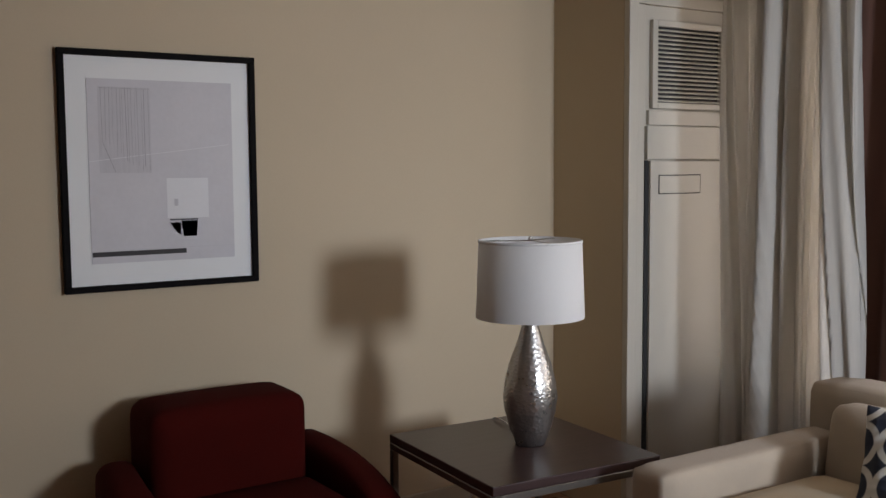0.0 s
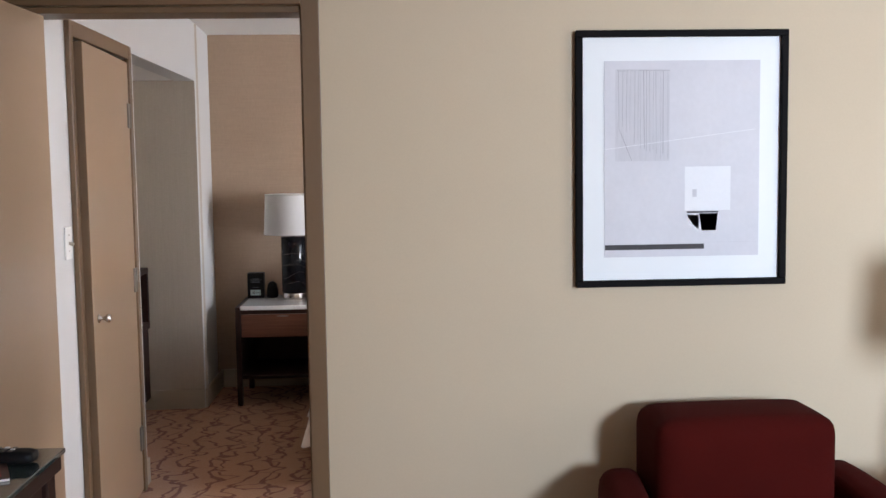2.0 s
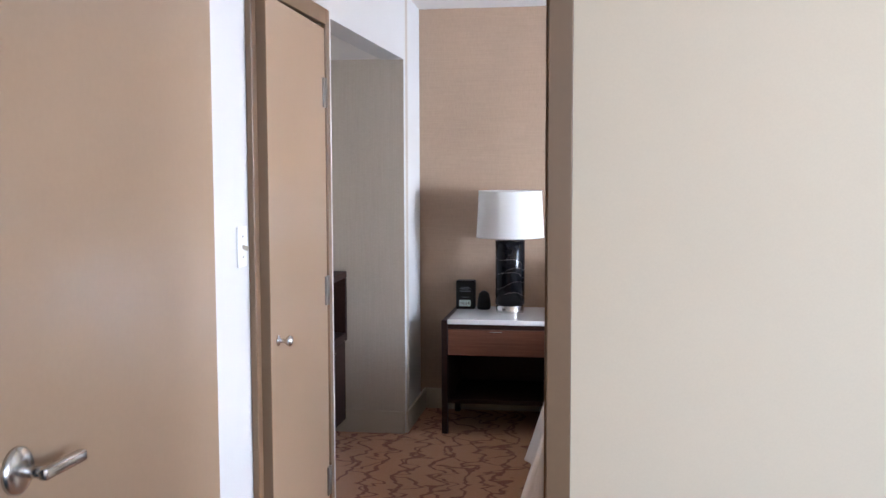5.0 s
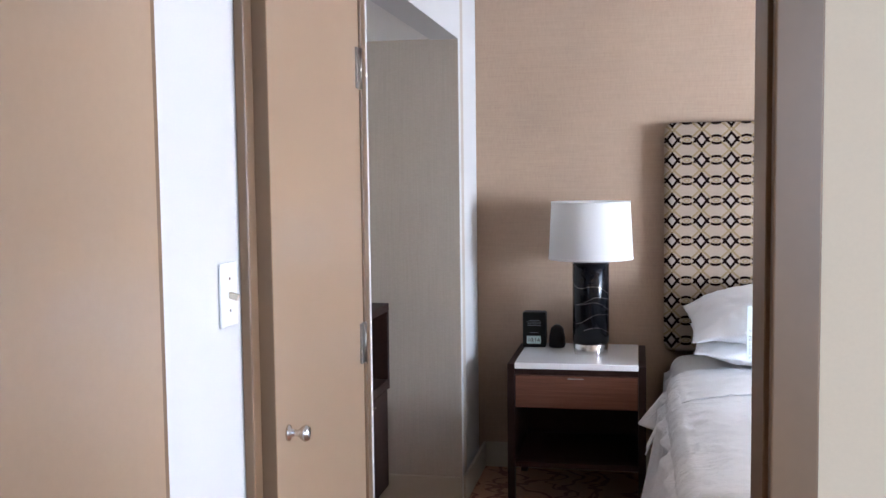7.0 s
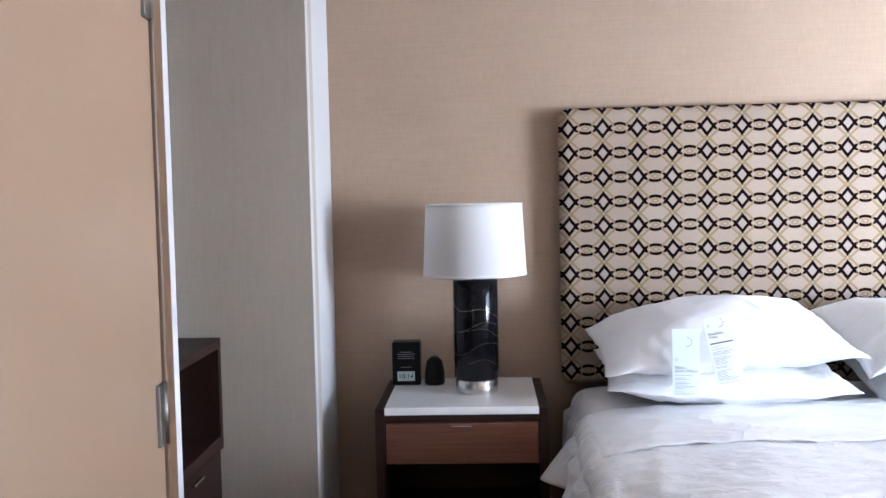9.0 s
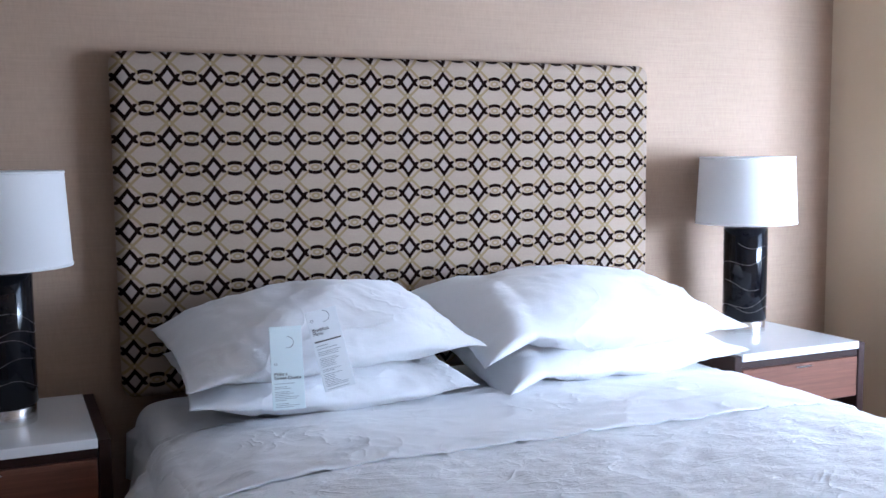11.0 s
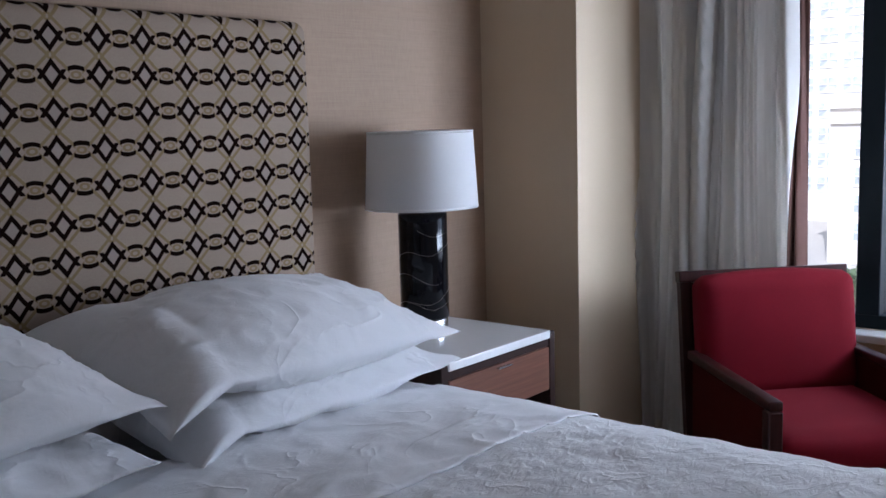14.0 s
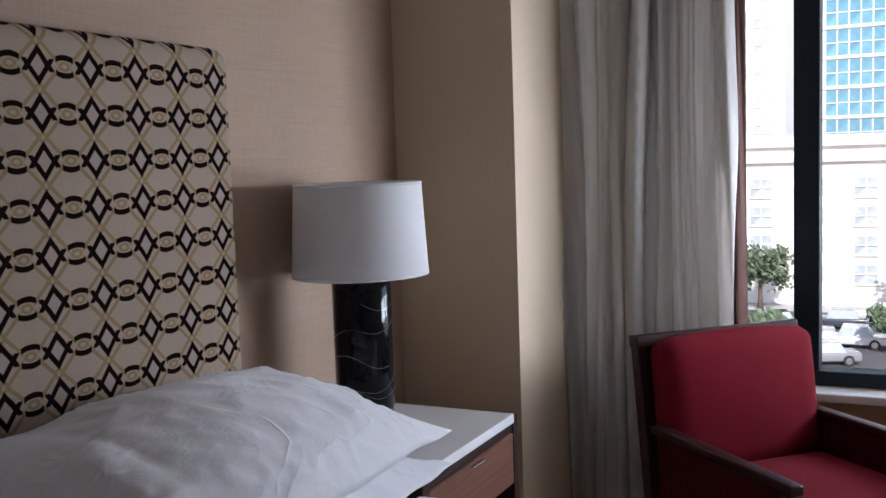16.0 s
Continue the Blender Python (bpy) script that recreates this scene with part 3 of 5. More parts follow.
def cloth(name, parent, x, y0, y1, z0, z1, folds, depth, material, seed, taper=0.0, label=""):
    bm = bmesh.new()
    nu, nv = folds * 20, 30
    rnd = random.Random(seed)
    ph = [rnd.uniform(0, 6.28) for _ in range(6)]
    grid = []
    for j in range(nv + 1):
        q = j / nv
        row = []
        for i in range(nu + 1):
            p = i / nu
            s = p + 0.04 * math.sin(7 * p + ph[0] + 2.4 * q) + 0.024 * math.sin(17 * p + ph[1] - 3.0 * q)
            a = 2 * math.pi * folds * s
            amp = depth * 1.3 * (0.62 + 0.45 * math.sin(11.3 * p + ph[2])) * (0.75 + 0.3 * math.sin(2.0 * q + 4 * p + ph[3]))
            dx = amp * (1.35 * math.sin(a) / (0.55 + abs(math.sin(a))) + 0.4 * math.sin(1.63 * a + ph[4] + 1.4 * q) + 0.22 * math.sin(2.7 * a + ph[5] - 2 * q))
            dx += 0.035 * math.sin(15 * p + ph[5] + 1.8 * q) * (0.5 + 0.5 * (1 - q))
            yy = y0 + (y1 - y0) * p
            yy += 0.35 * amp * math.cos(a) + taper * (1 - q) * (p - 0.5) + 0.02 * q * math.sin(9 * p + ph[1])
            row.append(bm.verts.new((x + dx, yy, z0 + (z1 - z0) * q)))
        grid.append(row)
    for a, b in zip(grid, grid[1:]):
        for i in range(nu):
            bm.faces.new((a[i], a[i + 1], b[i + 1], b[i]))
    ob = part(name, bm, material, parent, label, True)
    so = ob.modifiers.new("thick", "SOLIDIFY")
    so.thickness = 0.004
    return ob


def curtain(name, y0, y1, folds, seed, brown, label):
    c = thing(name, (3.85, (y0 + y1) / 2, 0), label, "curtain")
    inv = c.matrix_world.inverted()
    for ob in (cloth("curtain_panel", c, 3.83, y0, y1, 0.02, 2.36, folds, 0.075, M_SHEER, seed),
               cloth("brown_lining", c, 3.93, brown[0], brown[1], 0.02, 2.36, 3, 0.012, M_BROWNCLOTH, seed + 5, 0, "brown blackout drape edge")):
        ob.matrix_parent_inverse = inv


curtain("curtain", 2.345, 2.99, 14, 3, (2.312, 2.42), "grey hanging curtain with brown lining beside the bedroom window")
curtain("curtain", -1.47, -0.83, 10, 8, (-1.80, -1.37), "pale grey hanging curtain with brown lining in the living room")


def curtain_track(y0, y1):
    t = thing("curtain_track", (3.85, y0, 2.37), "dark curtain track below the ceiling", "curtain track")
    part("rail", box(-0.06, 0.10, 0, y1 - y0, 0, 0.028, 0.003), M_DARKWOOD, t)


curtain_track(0.2, 2.935)
curtain_track(-3.5, -0.655)


# ---------------- bed ----------------
def headboard():
    h = thing("headboard", (0, 0, 0), "tall upholstered headboard in black and tan lattice fabric", "headboard")
    bm = box(0.332, 2.298, 3.285, 3.379, 0.612, 1.692, 0.042, 6)
    part("padded_panel", bm, headboard_material(), h, "", True)
    part("piping", box(0.40, 2.226, 3.364, 3.379, 1.688, 1.696, 0.003), M_DARKWOOD, h, "dark back edge")
    for x in (0.7, 1.9):
        part("strut", box(x - 0.04, x + 0.04, 3.33, 3.37, 0.0, 0.64, 0.004), M_DARKWOOD, h)


headboard()


def draped_cover(name, x0, x1, y0, y1, top, drop, material, parent, seed, lift=0.0, hem=0.0, foot=False, crown=0.03, lumps=0.006, step=0.022, flare=0.12, crease=0.0, pucker=0.0):
    # a sheet lying over the mattress, hanging down both long sides
    bm = bmesh.new()
    side = drop + 0.02
    width = x1 - x0
    total = width + 2 * side
    nu, nv = int(total / step), int((y1 - y0) / step)
    rnd = random.Random(seed)
    ph = [rnd.uniform(0, 6.28) for _ in range(5)]
    r = 0.085
    grid = []
    for j in range(nv + 1):
        y = y0 + (y1 - y0) * j / nv
        row = []
        for i in range(nu + 1):
            s = -side + total * i / nu
            over = max(-s, s - width, 0.0)
            sgn = -1 if s < width / 2 else 1
            edge = x0 if sgn < 0 else x1
            arc = r * math.pi / 2
            inner = min(s, width - s)
            if over <= 0 and inner >= 0:
                x = x0 + s
                z = top + crown * (1 - (2 * s / width - 1) ** 8)
                flat = 1.0
            else:
                a = min(over, arc) / r
                x = edge + sgn * (r * math.sin(a) * 0.8)
                z = top - r * (1 - math.cos(a))
                flat = 0.25
                if over > arc:
                    hang = over - arc
                    z -= hang
                    x += sgn * (0.02 + flare * hang + 0.032 * hang / max(drop, 0.1) * 3 * (0.6 * math.sin(y * 11 + ph[0] + sgn) + 0.4 * math.sin(y * 19 + ph[2])) + 0.01 * math.sin(y * 27 + ph[1]))
            n1 = noise.noise(Vector((x * 3.0 + seed, y * 3.0, z * 2)))
            n2 = noise.noise(Vector((x * 9.0 + seed, y * 12.0, 3)))
            n3 = abs(noise.noise(Vector((x * 5.0 + y * 3, y * 7.0 - x * 2, seed + 9))))
            z += (lumps * 2.0 * n1 + lumps * n2 + lumps * 1.6 * (0.35 - n3)) * flat
            if crease:
                k1 = max(0.0, 1 - abs(2.2 * noise.noise(Vector((x * 7 + y * 9, y * 4 - x * 3, 2.5))))) ** 5
                k2 = max(0.0, 1 - abs(2.2 * noise.noise(Vector((x * 3 - y * 6, y * 9 + x * 2, 7.5))))) ** 6
                hemline = math.exp(-((y - y0) / 0.13) ** 2)
                z += crease * (k1 * (0.3 + hemline) + 0.6 * k2) * flat
            if pucker:
                z += pucker * (noise.noise(Vector((x * 15 + y * 5, y * 24, 1.0))) + 0.6 * noise.noise(Vector((x * 30, y * 42, 5.0)))) * (0.3 + flat)
            x += 0.012 * n2 * (1 - flat)
            z += lift
            row.append(bm.verts.new((x, y + 0.006 * noise.noise(Vector((x * 4, seed, 0.3))), max(z, 0.03))))
        grid.append(row)
    for a, b in zip(grid, grid[1:]):
        for i in range(nu):
            bm.faces.new((a[i], a[i + 1], b[i + 1], b[i]))
    ob = part(name, bm, material, parent, "", True)
    so = ob.modifiers.new("thick", "SOLIDIFY")
    so.thickness = hem
    so.offset = -1
    return ob


def bed():
    b = thing("bed", (0, 0, 0), "king bed made up with white linen and quilted duvet", "bed")
    part("bed_base", box(0.40, 2.22, 1.28, 3.27, 0.05, 0.30, 0.01), M_DARKWOOD, b, "dark box spring base")
    part("mattress", soft_box(0.42, 2.265, 1.25, 3.275, 0.30, 0.60, 0.06, 0, 14), M_SHEET, b, "white mattress with fitted sheet", True)
    draped_cover("flat_sheet", 0.43, 2.27, 2.42, 3.27, 0.603, 0.26, M_SHEET, b, 4, 0.0, 0.004, crown=0.012, lumps=0.004, step=0.016, crease=0.007)
    draped_cover("duvet", 0.385, 2.28, 1.16, 2.56, 0.603, 0.44, M_DUVET, b, 11, 0.0, 0.02, crown=0.035, lumps=0.005, step=0.0125, flare=0.16, pucker=0.004)
    draped_cover("turned_down_sheet", 0.40, 2.285, 2.275, 2.80, 0.610, 0.24, M_SHEET, b, 11, 0.0, 0.005, crown=0.035, lumps=0.005, step=0.011, flare=0.42, crease=0.006)
    part("foot_drape", soft_box(0.36, 2.28, 1.10, 1.20, 0.18, 0.635, 0.045, 0.0, 12), M_DUVET, b, "duvet hanging over the foot end", True)
    return b


bed()


def pillow(at, size, turn, seed, label, plump=1.0, hem=0.0, tuck=1.0):
    # a stuffed case: lens section, ears at the corners, a flat open hem at one end
    w, d, h = size
    bm = bmesh.new()
    nu, nv = 92, 62
    sheets = []
    for s in (1, -1):
        grid = []
        for j in range(nv + 1):
            v = 2 * j / nv - 1
            row = []
            for i in range(nu + 1):
                u = 2 * i / nu - 1
                fat = (max(0.0, 1 - abs(u) ** 2.2) ** 0.8) * (max(0.0, 1 - abs(v) ** 2.2) ** 0.8)
                pull_in = 0.055 * (1 - abs(v) ** 2) * abs(u) ** 5
                pull_v = 0.07 * (1 - abs(u) ** 2) * abs(v) ** 5
                x = w / 2 * u * (1 - pull_in)
                y = d / 2 * v * (1 - pull_v)
                crease = noise.noise(Vector((u * 2.2 + seed, v * 2.2, s))) * 0.010 + abs(noise.noise(Vector((u * 5 + seed * 2, v * 3 + u * 2, 1.5 * s)))) * -0.012
                r1 = 1 - abs(2 * noise.noise(Vector((u * 3.2 + v * 1.4 + seed, v * 1.5 - u * 0.6, s + seed))))
                r2 = 1 - abs(2 * noise.noise(Vector((u * 2.0 - v * 1.7 + seed * 3, v * 4.2 + u, s * 2))))
                near_edge = 0.12 + 0.88 * max(abs(u), abs(v)) ** 3
                crease += 0.012 * near_edge * (max(0.0, r1) ** 11 + 0.7 * max(0.0, r2) ** 12) * tuck
                z = s * (h / 2 * fat * plump) + crease * min(1, fat * 2.5)
                z += 0.03 * (u * u) * math.sin(seed) + 0.012 * noise.noise(Vector((u * 4, v * 4, seed))) * (1 - fat)
                z -= 0.035 * max(0, abs(u) - 0.75) * 4 * (0.5 + 0.5 * v)
                if hem and u < -0.72:
                    q = (-0.72 - u) / 0.28
                    x -= hem * q
                    y = d / 2 * v * (0.93 + 0.10 * q)
                    z += s * 0.035 * q * (1 - q) * 2 - 0.075 * q * q * (0.7 - 0.5 * v)
                row.append((x, y, z))
            grid.append(row)
        sheets.append(grid)
    vs = {}
    for k, grid in enumerate(sheets):
        for j, row in enumerate(grid):
            for i, co in enumerate(row):
                rim = i in (0, nu) or j in (0, nv)
                key = (i, j) if rim else (i, j, k)
                if key not in vs:
                    vs[key] = bm.verts.new(co)
    for k in (0, 1):
        for j in range(nv):
            for i in range(nu):
                q = []
                for a, b2 in ((i, j), (i + 1, j), (i + 1, j + 1), (i, j + 1)):
                    rim = a in (0, nu) or b2 in (0, nv)
                    q.append(vs[(a, b2) if rim else (a, b2, k)])
                bm.faces.new(q if k == 0 else q[::-1])
    ob = new("pillow", mesh_of(bm, "pillow", M_PILLOW, True))
    ob.matrix_world = pose(*at, *turn)
    return tagged(ob, label, "pillow", "pillows on the bed")


pillow((0.86, 2.97, 0.715), (0.84, 0.54, 0.17), (9, 1, -1), 2.0, "white flattened pillow lying under another on the bed")
pillow((0.857, 2.96, 0.862), (0.88, 0.55, 0.23), (12, -3, 1), 5.2, "plump white pillow on top of another pillow")
pillow((1.84, 2.97, 0.715), (0.90, 0.54, 0.17), (9, 1, 2), 7.7, "white lower pillow at the head of the bed", 1.0, 0.05)
pillow((1.808, 2.95, 0.85), (0.94, 0.55, 0.25), (12, 3, 3), 9.1, "plump white upper pillow with a folded-in end", 1.0, 0.07)


def card_text(body, at, size, parent):
    cu = bpy.data.curves.new("lettering", "FONT")
    cu.body = body
    cu.size = size
    cu.space_line = 0.85
    cu.extrude = 0.0002
    cu.materials.append(M_INK)
    ob = new("lettering", cu)
    ob.parent = parent
    ob.matrix_local = pose(at[0], -0.0016, at[1], 90, 0, 0)


def door_tag(at, turn, label, words, text_z, hole_z, rule_z, mat):
    # a door hanger: round cut-out, heading, small print
    t = thing("bed_card", at, label, "card")
    t.matrix_world = pose(*at, *turn)
    part("card_sheet", box(-0.0435, 0.0435, -0.001, 0.001, -0.115, 0.105, 0.0008, 1), mat, t)
    arc = bmesh.new()
    rows = [(arc.verts.new((0.005 + 0.0155 * math.cos(a), -0.0014, hole_z + 0.0155 * math.sin(a))),
             arc.verts.new((0.005 + 0.0140 * math.cos(a + 0.02), -0.0014, hole_z + 0.0140 * math.sin(a + 0.02)))) for a in (-1.9 + 0.14 * k for k in range(26))]
    for p, q in zip(rows, rows[1:]):
        arc.faces.new((p[0], q[0], q[1], p[1]))
    part("cut_out", arc, M_TAGINK, t, "curved cut for the door knob")
    part("emblem", moved(turned([(0.0032, -0.0003), (0.0042, -0.0003), (0.0042, 0.0003), (0.0032, 0.0003)], 20), pose(-0.03, -0.0014, text_z + 0.03, 90, 0, 0)), M_TAGINK, t, "small grey ring emblem")
    card_text(words, (-0.036, text_z), 0.0125, t)
    if rule_z:
        part("rule", box(-0.037, 0.037, -0.0018, -0.0012, rule_z, rule_z + 0.0038), M_INK, t)
    rnd = random.Random(len(words))
    z = text_z - 0.022 if not rule_z else rule_z - 0.01
    while z > -0.112:
        w = rnd.uniform(0.028, 0.066)
        part("text_bar", box(-0.036, -0.036 + w, -0.0016, -0.0012, z, z + 0.0011), M_TAGINK, t)
        z -= rnd.choice((0.0045, 0.0045, 0.0085))


M_TAGGREEN = plain("pale_mint_card", (0.74, 0.83, 0.84), 0.5, 0.02, 5, 90, 0.0)
door_tag((0.686, 2.655, 0.813), (-14, 1, -4), "pale mint printed door hanger propped on the pillow", "Make a\nGreen Choice", -0.025, 0.062, 0, M_TAGGREEN)
door_tag((0.807, 2.662, 0.852), (-14, -11, -4), "white printed breakfast menu card leaning on the pillow", "Breakfast\nMenu", 0.048, 0.085, 0.018, M_TAG)


# ---------------- nightstands, lamps, clock ----------------
def nightstand(x0, x1, label):
    n = thing("nightstand", ((x0 + x1) / 2, 2.80, 0), label, "nightstand", 0, "nightstands beside the bed")
    w = (x1 - x0) / 2
    dep = 0.55
    for s in (-1, 1):
        a, b = sorted((s * w, s * (w - 0.032)))
        part("side_panel", box(a, b, 0, dep, 0.168, 0.632, 0.002, 1), M_DARKWOOD, n)
        for y in (0, dep - 0.04):
            part("leg", box(a, b, y, y + 0.04, 0, 0.168, 0.002, 1), M_DARKWOOD, n)
    iw = w - 0.033
    part("stone_top", box(-iw, iw, -0.004, dep - 0.02, 0.612, 0.639, 0.003), M_STONE, n, "white polished stone top")
    part("top_rail", box(-iw, iw, 0.004, dep, 0.586, 0.611, 0.001, 1), M_DARKWOOD, n)
    dr = part("drawer", box(-iw + 0.003, iw - 0.003, 0.0, 0.022, 0.44, 0.583, 0.002, 1), M_DRAWER, n, "walnut drawer front")
    part("pull", box(-0.035, 0.035, -0.016, 0.0, 0.571, 0.576, 0.002, 1), M_CHROME, dr, "nickel tab pull")
    part("drawer_box", box(-iw + 0.006, iw - 0.006, 0.024, dep - 0.03, 0.44, 0.58), M_DARKWOOD, n)
    part("shelf", box(-iw, iw, 0.006, dep - 0.013, 0.172, 0.195, 0.002, 1), M_DARKWOOD, n)
    part("back_panel", box(-iw, iw, dep - 0.012, dep, 0.10, 0.586), M_DARKWOOD, n)
    return n


nightstand(-0.352, 0.247, "dark wood nightstand with stone top and walnut drawer")
nightstand(2.31, 2.918, "dark wood nightstand with white stone top near the window").scale = (1, 1, 1.035)


def spiral(r, z0, z1, turns, a0, thick):
    bm = bmesh.new()
    steps = 60
    prev = None
    for k in range(steps + 1):
        q = k / steps
        a = a0 + 2 * math.pi * turns * q
        z = z0 + (z1 - z0) * q + 0.012 * math.sin(3 * a)
        cur = [bm.verts.new((math.cos(a) * (r + dr), math.sin(a) * (r + dr), z + dz)) for dr, dz in ((-0.001, -thick), (0.0008, 0), (-0.001, thick))]
        if prev:
            for i in (0, 1):
                bm.faces.new((prev[i], cur[i], cur[i + 1], prev[i + 1]))
        prev = cur
    return bm


def bedside_lamp(at, label, turn):
    l = thing("table_lamp", at, label, "lamp", turn, "black cylinder bedside lamps")
    part("base_disc", turned([(0, 0), (0.077, 0), (0.078, 0.004), (0.078, 0.046), (0.075, 0.05), (0, 0.05)], 56), M_CHROME, l, "polished nickel base", True)
    body = part("body", turned([(0, 0.051), (0.079, 0.051), (0.083, 0.056), (0.083, 0.412), (0.079, 0.418), (0, 0.418)], 64), M_BLACKGLASS, l, "black lacquered cylinder", True)
    for z0, z1, tr, a0 in ((0.10, 0.19, 0.8, 0.5), (0.18, 0.24, -0.7, 2.0), (0.24, 0.30, 0.9, 3.5), (0.36, 0.28, 0.8, 1.0), (0.12, 0.09, 0.9, 4.0)):
        part("incised_line", spiral(0.0832, z0, z1, tr, a0, 0.0007), M_SCRATCH, body)
    part("neck", rod((0, 0, 0.418), (0, 0, 0.47), 0.011, 16), M_CHROME, l, "", True)
    sh = bmesh.new()
    turned([(0.190, 0.436), (0.1905, 0.438), (0.1775, 0.693), (0.177, 0.695), (0.1745, 0.693), (0.1875, 0.438), (0.190, 0.436)], 72, bm=sh)
    shade = part("shade", sh, M_SHADE, l, "white linen drum shade", True)
    for z, r in ((0.437, 0.1905), (0.691, 0.178)):
        part("trim_band", turned([(r - 0.001, z - 0.004), (r + 0.0012, z - 0.004), (r + 0.0012, z + 0.004), (r - 0.001, z + 0.004)], 72), M_TRIMWHITE, shade, "", True)
    part("socket", rod((0, 0, 0.47), (0, 0, 0.54), 0.018, 16), M_TRIMWHITE, l, "", True)
    part("bulb", turned([(0, 0.54), (0.014, 0.545), (0.03, 0.585), (0.022, 0.61), (0, 0.62)], 24), M_TRIMWHITE, l, "unlit white bulb", True)
    for k in range(3):
        a = 2.09 * k
        part("spider_arm", rod((0, 0, 0.655), (0.175 * math.cos(a), 0.175 * math.sin(a), 0.685), 0.002, 6), M_CHROME, l)
    return l


bedside_lamp((0.0, 3.075, 0.639), "black cylinder table lamp with white drum shade", 20)
bedside_lamp((2.65, 3.15, 0.6615), "black cylinder table lamp beside the window pier", 150).scale = (1, 1, 0.98)


def clock_radio():
    c = thing("clock_radio", (-0.272, 3.22, 0.639), "black upright clock radio with pale display", "clock")
    part("case", box(-0.055, 0.055, -0.03, 0.045, 0, 0.168, 0.008, 3), M_BLACK, c)
    part("display", box(-0.035, 0.032, -0.0325, -0.0295, 0.018, 0.055, 0.001, 1), M_LCD, c, "pale teal lcd showing 10:14")
    cu = bpy.data.curves.new("digits", "FONT")
    cu.body = "10:14"
    cu.size = 0.026
    cu.align_x = "CENTER"
    cu.extrude = 0.0004
    d = new("digits", cu)
    cu.materials.append(M_INK)
    d.parent = c
    d.matrix_local = pose(-0.002, -0.0335, 0.028, 90, 0, 0)
    for k, (z, w) in enumerate(((0.128, 0.025), (0.12, 0.035), (0.112, 0.03), (0.104, 0.032), (0.07, 0.02))):
        part("text_bar", box(-w, w, -0.0315, -0.0298, z, z + 0.0022), M_TAGINK, c)


clock_radio()


def dock_speaker():
    s = thing("alarm_speaker", (-0.165, 3.22, 0.639), "small rounded black plastic bedside device", "speaker")
    part("body", turned([(0, 0), (0.036, 0), (0.04, 0.01), (0.038, 0.05), (0.03, 0.09), (0.014, 0.105), (0, 0.107)], 32), M_BLACK, s, "", True)
    part("button", turned([(0, 0.1065), (0.009, 0.1065), (0.008, 0.110), (0, 0.111)], 16), M_HINGE, s, "", True)


dock_speaker()


# ---------------- alcove cabinet ----------------
def minibar():
    m = thing("minibar_cabinet", (-1.19, 2.15, 0), "dark wood cabinet with open niche in the alcove", "cabinet")
    part("body", box(-0.30, 0.29, -0.60, 0.60, 0.06, 0.52, 0.003), M_DARKWOOD, m)
    part("top", box(-0.30, 0.32, -0.605, 0.605, 0.865, 0.90, 0.003), M_DARKWOOD, m)
    for y in (-0.60, 0.57):
        part("side_panel", box(-0.30, 0.32, y, y + 0.03, 0.52, 0.864), M_DARKWOOD, m)
    part("rail", box(-0.28, 0.32, -0.57, 0.57, 0.525, 0.565, 0.002, 1), M_DARKWOOD, m)
    part("back_panel", box(-0.30, -0.28, -0.57, 0.57, 0.52, 0.864), M_DARKWOOD, m)
    for a, b in ((-0.595, -0.005), (0.005, 0.595)):
        d = part("door", box(0.291, 0.31, a, b, 0.08, 0.515, 0.002, 1), M_DARKWOOD, m)
        part("handle", box(0.311, 0.325, (a + b) / 2 - 0.05, (a + b) / 2 + 0.05, 0.485, 0.493, 0.002, 1), M_CHROME, d)
    part("plinth", box(-0.28, 0.25, -0.58, 0.58, 0, 0.06), M_BLACK, m)


minibar()


# ---------------- red armchair in the bedroom ----------------
def red_armchair():
    c = thing("armchair", (3.34, 2.03, 0), "crimson upholstered armchair with mahogany frame by the window", "armchair", -45.0)
    c.matrix_world = pose(3.355, 2.075, 0, 0, 0, -43.9)
    # local: x across, -y to the front
    for s in (-1, 1):
        a, b = sorted((s * 0.316, s * 0.272))
        arm = box(a, b, -0.36, 0.31, 0.505, 0.535, 0.006, 2)
        part("arm", moved(arm, Matrix.Identity(4)), M_CHAIRWOOD, c, "", True)
        # same upholstery as the seat; the side's shade is put into a darker red
        part("side_panel", box(a + 0.006, b - 0.006, -0.30, 0.27, 0.15, 0.504, 0.003, 1), M_REDDARK, c, "red upholstered side with its shade painted in")
        part("leg", box(a, b, -0.36, -0.31, 0, 0.504, 0.004, 1), M_CHAIRWOOD, c)
        part("leg", moved(box(a, b, 0.0, 0.045, 0, 0.815, 0.004, 1), pose(0, 0.27, 0, -8, 0, 0) @ pose(0, 0, 0)), M_CHAIRWOOD, c)
    tilt = pose(0, 0.27, 0.0, -8, 0, 0)
    part("back_frame", moved(box(-0.271, 0.271, 0.012, 0.04, 0.30, 0.775, 0.003, 1), tilt), M_CHAIRWOOD, c)
    part("top_rail", moved(box(-0.32, 0.32, -0.004, 0.046, 0.777, 0.818, 0.005, 2), tilt), M_CHAIRWOOD, c)
    part("backrest", moved(soft_box(-0.285, 0.295, -0.12, 0.009, 0.37, 0.797, 0.045, 0.02, 14), tilt), M_RED, c, "crimson padded back", True)
    part("seat", soft_box(-0.268, 0.268, -0.345, 0.20, 0.29, 0.415, 0.04, 0.015, 12), M_RED, c, "crimson seat cushion", True)
    part("seat_rail", box(-0.271, 0.271, -0.34, 0.26, 0.22, 0.288, 0.003, 1), M_CHAIRWOOD, c)


red_armchair()


